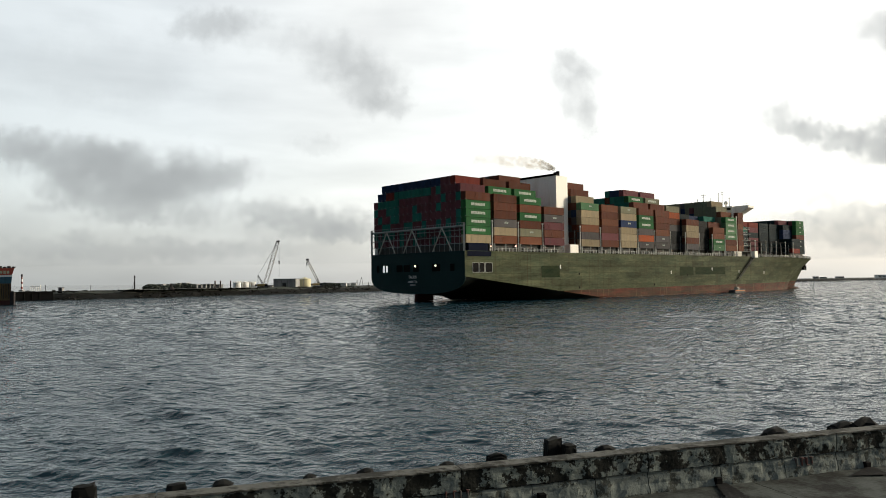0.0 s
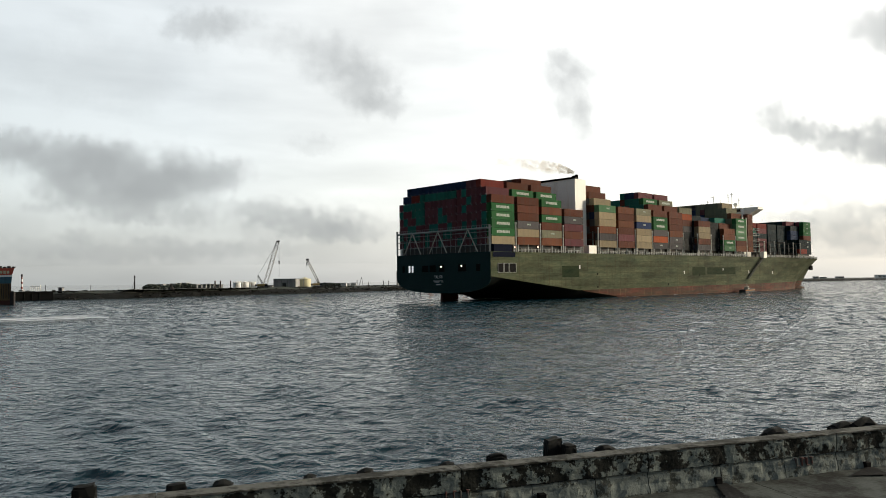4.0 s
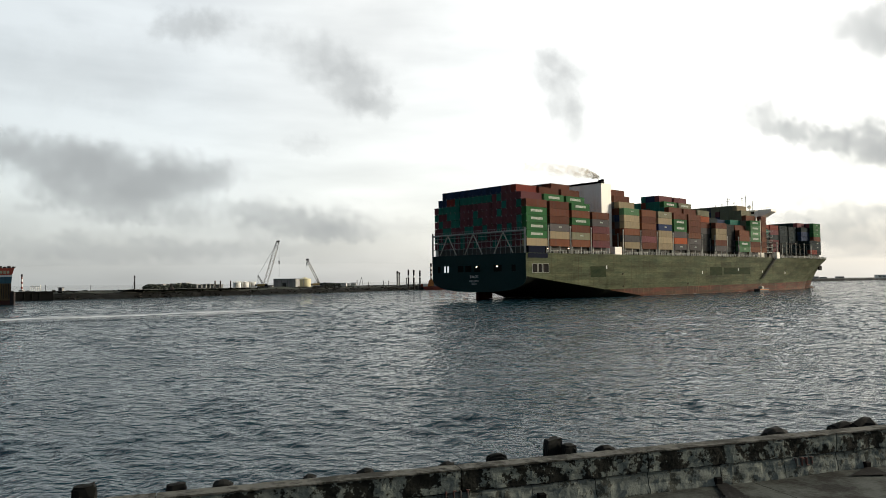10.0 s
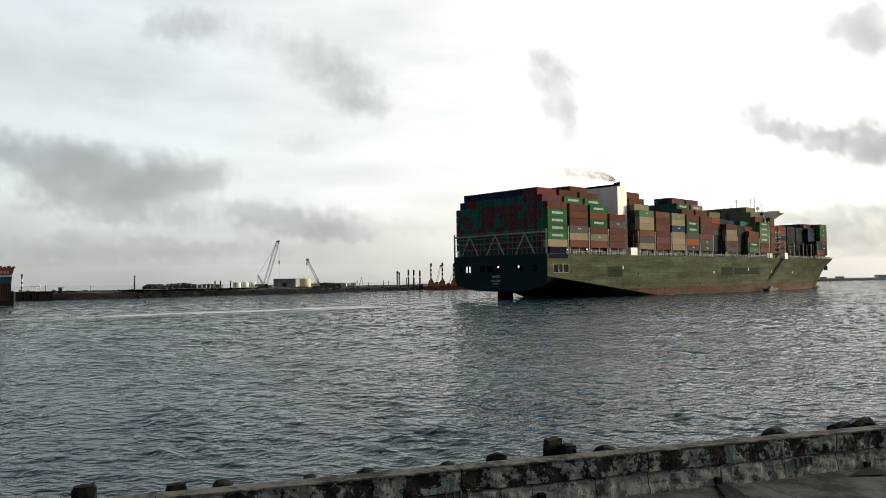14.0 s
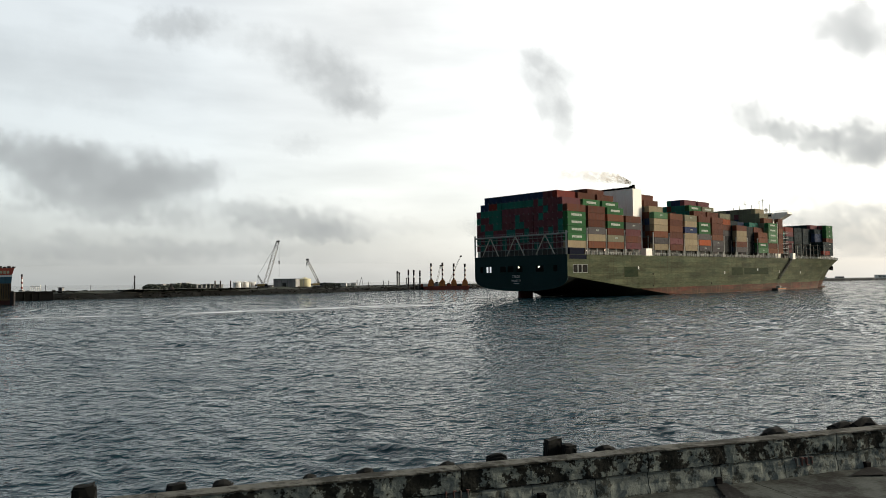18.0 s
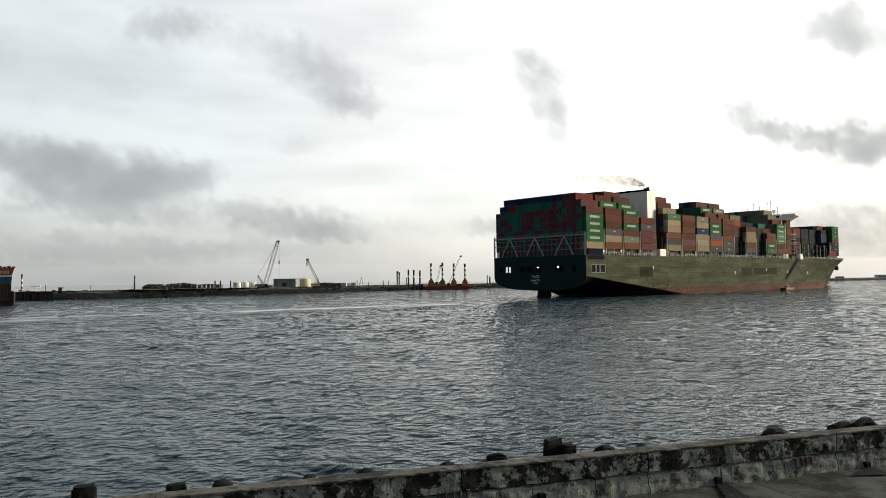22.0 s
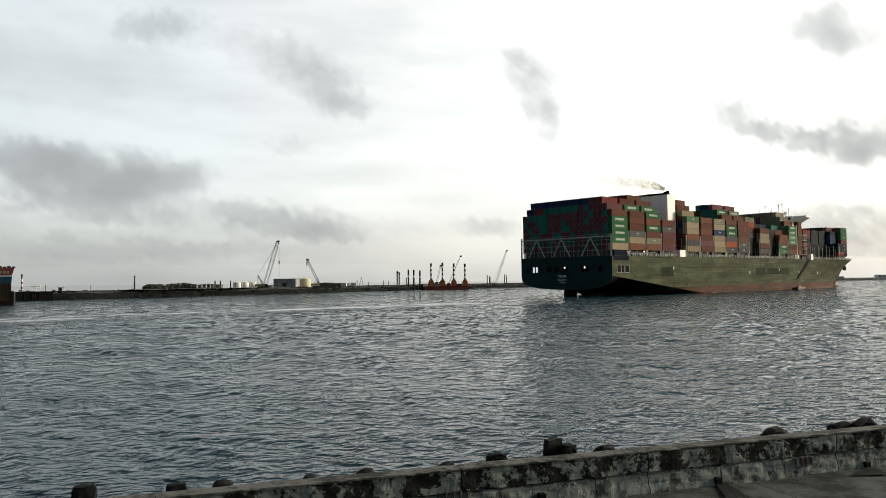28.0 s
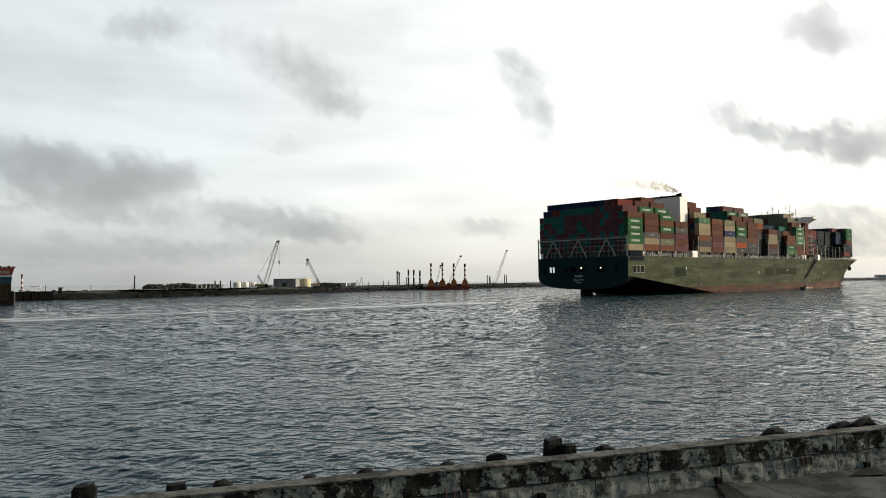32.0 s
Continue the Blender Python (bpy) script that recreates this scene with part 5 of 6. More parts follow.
part("wharf_wall", box(bmesh.new(), (0, 0.3, -2), (wl_, 6, 4.0)), M_BLACK, wf)
part("wharf_cap", box(bmesh.new(), (-0.2, 0, 4.0), (wl_ + 0.2, 6.2, 4.35), 0.05), M_ROCK, wf)
for k in range(int(wl_ / 3.2)):
    part("timber_pile", rod(bmesh.new(), (0.5 + k * 3.2, 0.15, -2), (0.5 + k * 3.2, 0.15, 3.95 - 0.3 * (k % 3)), 0.2, 6), M_ROCK, wf)

# open pipe rack
p = shore_spot(62, 30)
t = put("pipe_rack", "pale open steel rack on the bank", "rack", p)
w = across(53, 71, p)
for k in range(6):
    x = -w / 2 + w * k / 5
    part("rack_post", box(bmesh.new(), (x - 0.08, -0.1, 0), (x + 0.08, 0.1, 2.6 + (k % 2) * 0.6)), M_STEEL, t)
for z in (1.3, 2.5):
    part("rack_rail", box(bmesh.new(), (-w / 2, -0.12, z), (w / 2, 0.12, z + 0.12)), M_STEEL, t)

# small hut
p = shore_spot(108, 25)
t = put("hut", "small pale hut with a flat roof on the shore", "hut", p)
w = across(105, 112, p)
part("hut_wall", box(bmesh.new(), (-w / 2, -1, 0), (w / 2, 1, 1.7)), M_GREYWALL, t)
part("hut_roof", box(bmesh.new(), (-w / 2 - 0.2, -1.2, 1.7), (w / 2 + 0.2, 1.2, 1.9)), M_ROOF, t)
part("hut_door", box(bmesh.new(), (-0.4, -1.03, 0), (0.3, -1.0, 1.5)), M_ROOF, t)

# tall dark pole with a stay
p = shore_spot(238, 40)
t = put("mast", "tall dark navigation mast with a stay", "mast", p)
h = height_at(238, 488, p)
part("pole", rod(bmesh.new(), (0, 0, 0), (0, 0, h), 0.45, 8, 0.24), M_LEGDARK, t)
part("topmark", rod(bmesh.new(), (0, 0, h - 1.2), (0, 0, h), 0.42, 8), M_LEGDARK, t)
part("stay", rod(bmesh.new(), (-1.6, 0, 0), (-0.2, 0, h * 0.6), 0.07, 5), M_LEGDARK, t)

# low dark navigation buoy hut on the bank
p = shore_spot(303, 6)
t = put("bollard_tower", "squat dark mooring tower on the bank", "mooring tower", p)
part("tower_body", rod(bmesh.new(), (0, 0, 0), (0, 0, 1.4), 1.9, 8, 1.2), M_LEGDARK, t)
part("tower_head", rod(bmesh.new(), (0, 0, 1.4), (0, 0, 3.4), 0.7, 8, 0.5), M_LEGDARK, t)

# piles standing on the bank
for px, py, r in ((380.5, 497, 0.42), (390, 497, 0.42), (408, 497, 0.4), (632, 496, 0.25), (652, 499, 0.22), (678.5, 497, 0.3), (688, 497, 0.25), (703.5, 480, 0.75), (706.8, 482, 0.6), (719.5, 492, 0.5),
                  (862.5, 487, 0.45), (866.5, 489, 0.45), (867.8, 491, 0.3), (893, 486, 0.45), (896.5, 487, 0.45), (925, 499, 0.3), (160, 505, 0.1), (329, 503, 0.1), (80, 505, 0.12)):
    p = shore_spot(px, 12 if px > 600 else 25)
    h = height_at(px, py, p)
    t = put("steel_pile", "upright dark steel pile on the far bank", "pile", p, "piles on the far bank")
    part("pile_shaft", rod(bmesh.new(), (0, 0, -1.0), (0, 0, h * 0.82), r, 8), M_LEGDARK if not 700 < px < 722 else M_GREYWALL, t)
    part("pile_head", rod(bmesh.new(), (0, 0, h * 0.82), (0, 0, h), r * 1.02, 8), M_LEGBAND if 370 < px < 420 else M_LEGDARK, t)


# trees
def tree(px, py, off, wpx, seed):
    p = shore_spot(px, off)
    h, w = height_at(px, py, p), across(0, wpx, p)
    rs = random.Random(seed)
    t = put("tree", "dull green rounded tree behind the shore", "tree", p, "trees behind the shore")
    bm = rod(bmesh.new(), (0, 0, -0.5), (0, 0, h * 0.55), w * 0.06, 6, w * 0.03)
    for k in range(4):
        a = rs.uniform(0, 6.28)
        rod(bm, (0, 0, h * 0.35), (math.cos(a) * w * 0.3, math.sin(a) * w * 0.3, h * 0.7), w * 0.025, 5, w * 0.01)
    part("trunk", bm, M_BARK, t)
    verts, faces = [], []
    for k in range(520):
        u, v = rs.uniform(0, 6.283), rs.uniform(-1, 1)
        rr = rs.random() ** 0.45
        s = math.sqrt(1 - v * v)
        lump = 1 + 0.28 * noise.noise((math.cos(u) * 1.7 + seed, math.sin(u) * 1.7, v * 1.7))
        c = Vector((math.cos(u) * s * w * 0.5, math.sin(u) * s * w * 0.5, h * 0.52 + v * h * 0.48))
        c = Vector((0, 0, h * 0.52)) + (c - Vector((0, 0, h * 0.52))) * rr * lump
        q = Euler((rs.uniform(0, 6), rs.uniform(0, 6), rs.uniform(0, 6))).to_matrix()
        z = w * rs.uniform(0.05, 0.11)
        i = len(verts)
        verts += [tuple(c + q @ Vector(o) * z) for o in ((-1, -0.6, 0), (0.9, -0.7, 0.15), (1.1, 0.6, 0), (-0.8, 0.8, 0.2))]
        faces.append((i, i + 1, i + 2, i + 3))
    me = bpy.data.meshes.new("crown")
    me.from_pydata(verts, [], faces)
    me.materials.append(M_LEAF)
    c = new("crown", me)
    c.parent = t


for i, (px, py, w) in enumerate(((258, 506, 9), (264, 503.5, 12), (272, 503.5, 12), (279, 504, 10), (290, 505.5, 9), (297, 505, 9), (305, 504.5, 10), (314, 503, 9), (319, 503.5, 9), (325, 503, 9),
                                 (333, 502, 10), (340, 503.5, 9), (575, 501, 11), (583, 501, 11), (591, 501.5, 10), (597, 502, 9))):
    tree(px, py, 60 if px < 400 else 45, w * 1.25, i)


def block_building(px0, px1, py, off, mat, name="building", label="pale flat-roofed building behind the shore", rows=2, cols=3, roof=M_ROOF, d=8.0, base_py=None):
    p = shore_spot((px0 + px1) / 2, off)
    w, h = across(px0, px1, p), height_at((px0 + px1) / 2, py, p)
    t = put(name, label, "building", p)
    part("wall", box(bmesh.new(), (-w / 2, 0, -0.5), (w / 2, d, h - 0.3)), mat, t)
    part("roof", box(bmesh.new(), (-w / 2 - 0.25, -0.25, h - 0.3), (w / 2 + 0.25, d + 0.25, h), 0.03), roof, t)
    for r in range(rows):
        for c in range(cols):
            x, z = -w / 2 + w * (c + 0.5) / cols, h * (r + 0.45) / (rows + 0.15)
            wd = part("window", box(bmesh.new(), (x - w / cols * 0.28, -0.06, z - 0.35), (x + w / cols * 0.28, 0.0, z + 0.35)), M_PALE if mat is not M_PALE else M_GREYWALL, t)
            part("pane", box(bmesh.new(), (x - w / cols * 0.24, -0.075, z - 0.3), (x + w / cols * 0.24, -0.06, z + 0.3)), M_GLASS, wd)
    return t


block_building(280, 288, 503, 70, M_PALE)
for i, (a, b, y) in enumerate(((290, 299, 503), (303, 311, 502), (313, 318, 501), (322, 329, 500.5), (332, 339, 502.5), (341, 348, 503.5), (349, 356, 504), (357, 364, 503), (365, 371, 502.5), (372, 378, 503), (382, 388, 503.5))):
    block_building(a, b, y, 75, material("hazy_render", (0.20, 0.21, 0.20), 0.8, vary=0.2) if i < 1 else bpy.data.materials["hazy_render"], cols=2,
                   label="hazy grey apartment block behind the shore", roof=M_GREYWALL)
shed = block_building(484, 523, 493.5, 22, M_GREYWALL, "shed", "grey sheet-clad warehouse with a dark flat roof", rows=0, cols=0, d=14)
for x in (-5.0, -1.8, 1.8, 5.0):
    part("cladding_rib", box(bmesh.new(), (x - 0.12, -0.08, -0.4), (x + 0.12, 0.0, 4.6)), M_ROOF, shed)
part("roller_door", box(bmesh.new(), (-1.4, -0.05, -0.4), (1.2, 0.0, 3.0)), M_ROOF, shed)
for a, b, y in ((600, 613, 501), (614.5, 619, 502), (620.5, 630, 500.5)):
    block_building(a, b, y, 40, M_PALE, "site_cabin", "white site cabin on the far bank", rows=1, cols=3, d=3)
block_building(456, 482, 505, 30, M_GREYWALL, "site_cabin", "low dark site cabin by the crane", rows=1, cols=2, d=3)


def tank(px0, px1, py, off, mat, label, dome=0.16):
    p = shore_spot((px0 + px1) / 2, off)
    r, h = across(px0, px1, p) / 2, height_at((px0 + px1) / 2, py, p)
    t = put("storage_tank", label, "tank", p)
    bm = rod(bmesh.new(), (0, 0, -0.5), (0, 0, h * (1 - dome)), r, 24)
    part("tank_shell", bm, mat, t)
    part("tank_roof", rod(bmesh.new(), (0, 0, h * (1 - dome)), (0, 0, h), r * 1.02, 24, r * 0.15), mat, t)
    bm = bmesh.new()
    for k in range(14):
        a = k * 6.283 / 14
        rod(bm, (math.cos(a) * r, math.sin(a) * r, h * (1 - dome)), (math.cos(a) * r, math.sin(a) * r, h * (1 - dome) + 0.9), 0.05, 4)
    part("tank_railing", bm, M_STEEL, t)
    part("tank_ladder", box(bmesh.new(), (-0.3, -r - 0.25, 0), (0.3, -r - 0.05, h * (1 - dome))), M_STEEL, t)
    return t


for a, b, y in ((413, 426, 498.5), (426.5, 440, 498), (440.5, 453, 498.5)):
    tank(a, b, y, 60, M_PALE, "white domed storage tank behind the shore")
tank(529, 550, 491, 30, M_CREAM, "cream storage tank with a conical roof", 0.2)
tank(524.5, 529, 497, 34, M_PALE, "small pale storage tank")


def lattice(bm, a, b, w0, w1, n):
    """A four-chord lattice boom from a to b."""
    a, b = Vector(a), Vector(b)
    d = (b - a).normalized()
    s = Vector((0, 1, 0))
    u = d.cross(s).normalized()
    prev = None
    for k in range(n + 1):
        c, w = a.lerp(b, k / n), (w0 + (w1 - w0) * k / n) / 2
        ring = [c + s * w * i + u * w * j for i, j in ((-1, -1), (1, -1), (1, 1), (-1, 1))]
        if prev:
            for q in range(4):
                beam(bm, prev[q], ring[q], 0.14)
                beam(bm, prev[q], ring[(q + 1) % 4], 0.08)
        prev = ring
    return bm


def crane(foot, tip, off, mast=None, hook=None, width=1.3, label="", mat=M_LATTICE, crawler=True, dark_tip=True):
    p = shore_spot(foot[0], off)
    t = put("crawler_crane" if crawler else "barge_crane", label or "lattice boom crane with a raised boom on the far bank", "crane", p)
    def loc(q):
        v = at_depth(q[0], q[1], p.y) - p
        return Vector((v.x, 0, v.z))
    f, e = loc(foot), loc(tip)
    m0 = f.lerp(e, 0.82)
    part("boom", lattice(bmesh.new(), f, m0, width, width * 0.9, max(8, int((m0 - f).length / 1.6))), mat, t, "pale lattice boom")
    part("boom_tip", lattice(bmesh.new(), m0, e, width * 0.9, width * 0.6, 5), M_LATDARK if dark_tip else mat, t, "dark boom head")
    part("sheave_head", rod(bmesh.new(), (e.x - 0.5, -0.4, e.z), (e.x + 1.0, 0.4, e.z + 0.2), 0.7, 8), M_LATDARK, t)
    if not crawler:
        part("crane_base", box(bmesh.new(), (f.x - 1.3, -1.2, -1.5), (f.x + 1.3, 1.2, f.z + 0.3), 0.1), M_LATDARK, t)
    if crawler:
        for s in (-1, 1):
            part("crawler_track", box(bmesh.new(), (f.x - 4.5, s * 2.2 - 0.5, -0.3), (f.x + 3.0, s * 2.2 + 0.5, 0.8), 0.25), M_LATDARK, t)
        part("machine_house", box(bmesh.new(), (f.x - 5.0, -1.6, 0.9), (f.x + 0.6, 1.6, max(2.4, f.z)), 0.15), M_YELLOW, t, "weathered yellow machine house")
        part("counterweight", box(bmesh.new(), (f.x - 6.0, -1.8, 0.9), (f.x - 4.9, 1.8, 2.2), 0.1), M_LATDARK, t)
        part("cab", box(bmesh.new(), (f.x + 0.3, -1.8, 0.9), (f.x + 1.8, -0.6, 2.6), 0.1), M_GLASS, t)
    if mast:
        q = loc(mast)
        part("mast", lattice(bmesh.new(), f + Vector((-1.0, 0, 0)), q, 0.7, 0.6, 6), M_LATDARK, t)
        part("back_stay", rod(bmesh.new(), q, (f.x - 4.5, 0, 1.5), 0.16, 5), M_LATDARK, t)
        part("pendant", rod(bmesh.new(), q, e, 0.07, 5), M_LATDARK, t)
    if hook:
        q = loc(hook)
        part("hoist_rope", rod(bmesh.new(), (q.x, 0, e.z), q, 0.06, 5), M_LATDARK, t)
        zz = q.z + (e.z - q.z) * 0.36
        part("hook_block", rod(bmesh.new(), (q.x, 0, zz), (q.x, 0, zz + 2.2), 0.42, 6), M_LATDARK, t)
    return t


crane((469, 505), (491.5, 428), 14, (456.5, 488), (494, 490), 2.3)
crane((566, 505), (543.5, 460), 14, (562.5, 494), (543, 476), 1.4)
crane((773, 500), (779.5, 471), 18, None, None, 1.2, "thin green lattice crane behind the jack-up barge", M_LATTICE, False, False)
crane((794, 502), (815, 454), 30, None, None, 0.9, "slender lattice crane behind the jack-up barge", M_GREYWALL, False, False)
crane((877, 503), (896.5, 444), 14, (872, 500), None, 1.5, "pale lattice crane with a long raised boom", M_LATTICE, False, True)
p = shore_spot(639, 14)
t = put("a_frame", "thin steel A-frame on the far bank", "frame", p)
for s in (-1, 1):
    part("frame_leg", beam(bmesh.new(), (s * 1.6, 0, -0.3), (0.5, 0, height_at(640, 491, p)), 0.22), M_LATDARK, t)

# jack-up barge with banded legs
p = on_level(792, 512.8, 0.0)
barge = thing("jack_up_barge", "red jack-up barge with dark and white banded legs", "barge", m=Matrix.Translation((p.x, p.y, 0)))
def bx(px):
    return (at_depth(px, 505, p.y) - p).x
def bz(py, px=790):
    return at_depth(px, py, p.y).z


part("barge_hull", prism(bmesh.new(), [(bx(748), bz(507)), (bx(831), bz(506)), (bx(829), -0.6), (bx(752), -0.6)], -4, 10, "y"), M_PLATE, barge, "rusty red hull")
part("deck_house", box(bmesh.new(), (bx(745), -2, bz(507.5)), (bx(760), 4, bz(502))), M_PLATE, barge)
part("deck_gear", box(bmesh.new(), (bx(768), -2, bz(507)), (bx(776), 3, bz(501))), M_GREYWALL, barge)
part("deck_gear", box(bmesh.new(), (bx(749), -3, bz(507)), (bx(757), 1, bz(503)), 0.1), M_PALE, barge, "pale deck cabin")
part("deck_gear", box(bmesh.new(), (bx(776.5), -3, bz(507)), (bx(779), 2, bz(499)), 0.1), M_YELLOW, barge, "weathered yellow winch frame")
part("deck_gear", box(bmesh.new(), (bx(791), -2, bz(507)), (bx(798), 3, bz(503))), M_PLATE, barge)
part("deck_gear", box(bmesh.new(), (bx(808), -2, bz(507)), (bx(816), 3, bz(503.5))), M_LEGDARK, barge)
for px, py in ((763, 467), (783.3, 465.5), (803.3, 467), (823, 467.5)):
    x0, zt, zb = bx(px), bz(py, px), bz(497, px)
    lg = part("leg", rod(bmesh.new(), (x0, 0, zb), (x0, 0, zt), across(0, 1.5, p), 10), M_LEGBAND, barge, "dark and white banded jack-up leg")
    for k in range(3):
        za, zc_ = zb + (zt - zb) * (0.16 + 0.26 * k), zb + (zt - zb) * (0.29 + 0.26 * k)
        part("white_band", rod(bmesh.new(), (x0, 0, za), (x0, 0, zc_), across(0, 1.8, p), 10), M_WHITE, lg, "white painted band")
    part("leg_tip", rod(bmesh.new(), (x0, 0, zt - (zt - zb) * 0.15), (x0, 0, zt + 0.2), across(0, 1.85, p), 10), M_LEGDARK, lg)
    part("leg_foot", rod(bmesh.new(), (x0, 0, -2.0), (x0, 0, zb), across(0, 1.7, p), 10), M_LEGDARK, lg)
    z1 = bz(495, px)
    part("jack_house", prism(bmesh.new(), [(x0 - across(0, 4.8, p), bz(506.5, px)), (x0 + across(0, 4.8, p), bz(506.5, px)), (x0 + across(0, 4.8, p), bz(499, px)), (x0 + across(0, 2.6, p), z1),
                                           (x0 - across(0, 2.6, p), z1), (x0 - across(0, 4.8, p), bz(499, px))], -2.2, 2.2, "y"), M_JACK, barge, "faded orange jacking house")
for px, py in ((723, 477.5), (732.5, 478), (743.3, 479)):
    q = shore_spot(px, 2)
    t = put("dolphin_pile", "dark steel mooring pile with pale red bands", "pile", Vector((q.x, q.y, 0)), "mooring piles by the barge")
    h = at_depth(px, py, q.y).z
    part("pile_shaft", rod(bmesh.new(), (0, 0, -2), (0, 0, h * 0.62), across(0, 1.5, q), 10), M_LEGDARK, t)
    part("pile_band", rod(bmesh.new(), (0, 0, h * 0.62), (0, 0, h * 0.72), across(0, 1.6, q), 10), M_PALE, t)
    part("pile_head", rod(bmesh.new(), (0, 0, h * 0.72), (0, 0, h), across(0, 1.5, q), 10), M_LEGDARK, t)

# far bank beyond the bow
for px0, px1, py, yy in ((1554, 1575, 486.5, 1420.0), (1484, 1494, 489.5, 1400.0), (1444, 1449, 489.5, 1380.0), (1456, 1463, 490.5, 1385.0)):
    a, b = at_depth(px0, py, yy), at_depth(px1, py, yy)
    t = thing("warehouse", "hazy pale warehouse on the far bank", "building", m=Matrix.Translation((a.x, yy, LAND_Z)))
    w, h = b.x - a.x, a.z - LAND_Z
    part("wall", box(bmesh.new(), (0, 0, -1), (w, 12, h * 0.85)), M_PALE if px0 > 1500 else M_GREYWALL, t)
    part("roof", box(bmesh.new(), (-0.3, -0.3, h * 0.85), (w + 0.3, 12.3, h)), M_GREYWALL, t)
    for k in range(3):
        part("window", box(bmesh.new(), (w * (k + 0.3) / 3, -0.08, h * 0.35), (w * (k + 0.7) / 3, 0, h * 0.6)), M_GLASS, t)

# stern of a moored ship at the edge of view
d0 = on_level(20, 540, 0)
moored = thing("moored_ship", "moored ship with red, white and blue bands over a rusty hull", "ship", m=Matrix.Translation((d0.x, d0.y, 0)))
def mz(py):
    return at_depth(15, py, d0.y).z
def mx(px):
    return (at_depth(px, 500, d0.y) - d0).x


for nm, y0, y1, x0, x1, mt, lb in (("upper_band", 487, 474.5, 21.0, 25.5, material("orange_red_paint", (0.60, 0.125, 0.075), 0.6, 0, (0.35, 0.09, 0.06), 0.5, 0.4, 3), "orange-red top band"), ("white_band", 490.5, 487, 21.0, 21.2, M_WHITE, "white stripe"),
                                   ("blue_band", 502, 490.5, 20.0, 21.0, material("slate_blue_paint", (0.06, 0.14, 0.18), 0.5), "slate blue band"),
                                   ("side_plating", 532, 502, 20.0, 20.0, material("dark_ribbed_plating", (0.12, 0.085, 0.045), 0.7, 0, (0.22, 0.13, 0.05), 0.8, 0.5, 2, streak=True), "rusty ochre ribbed plating"),
                                   ("boot_topping", 543, 532, 20.0, 20.0, M_LEGBAND, "")):
    bm = prism(bmesh.new(), [(-220, mz(y0)), (mx(x0), mz(y0)), (mx(x1), mz(y1)), (-220, mz(y1))], 0, 32, "y")
    for v in bm.verts:               # the stern turns away from the quay
        v.co.x += v.co.y * d0.x / d0.y * 1.02
    part(nm, bm, mt, moored, lb)
for k in range(22):
    x = mx(19.5) - k * 0.9
    part("rib", box(bmesh.new(), (x - 0.07, -0.14, mz(529)), (x + 0.07, 0, mz(503))), M_LEGDARK, moored)
for k in range(4):
    x = mx(14) - k * 1.35
    part("marking_bar", box(bmesh.new(), (x - 0.45, -0.03, mz(484.5)), (x + 0.45, 0.0, mz(479.5)), 0.0), M_CREAM, moored, "cream lettering bar")
for k in range(5):
    x = mx(21) - k * 1.7
    part("deck_fitting", box(bmesh.new(), (x - 0.5, 0.5, mz(474.5)), (x + 0.4, 1.5, mz(472 - (k % 2)))), M_LATDARK, moored)
part("fender_block", box(bmesh.new(), (mx(19), -0.5, -1.5), (mx(26.0), 0.6, mz(517))), M_LEGDARK, moored, "dark dolphin at the stern")

# ---- moving small things ----
pilot = thing("pilot_boat", "small orange and white pilot boat alongside the ship", "boat")
part("boat_hull", prism(bmesh.new(), [(-5.5, 1.3), (6.5, 1.7), (5.0, -0.4), (-5.2, -0.4)], -1.7, 1.7, "y"), M_LATDARK, pilot)
part("boat_cabin", box(bmesh.new(), (-1.2, -1.0, 1.4), (1.1, 1.0, 2.8), 0.2), M_STEEL, pilot, "small pale wheelhouse")
part("cabin_window", box(bmesh.new(), (-1.0, -1.04, 2.0), (0.9, -1.0, 2.6)), M_GLASS, pilot)
part("boat_fender", box(bmesh.new(), (-5.4, -1.85, 0.8), (5.6, -1.7, 1.2), 0.05), M_JACK, pilot)
part("boat_mast", rod(bmesh.new(), (0, 0, 2.8), (0, 0, 4.4), 0.07), M_STEEL, pilot)
MOVERS.append((pilot, Matrix.Translation((193, -29.5, -1.15))))


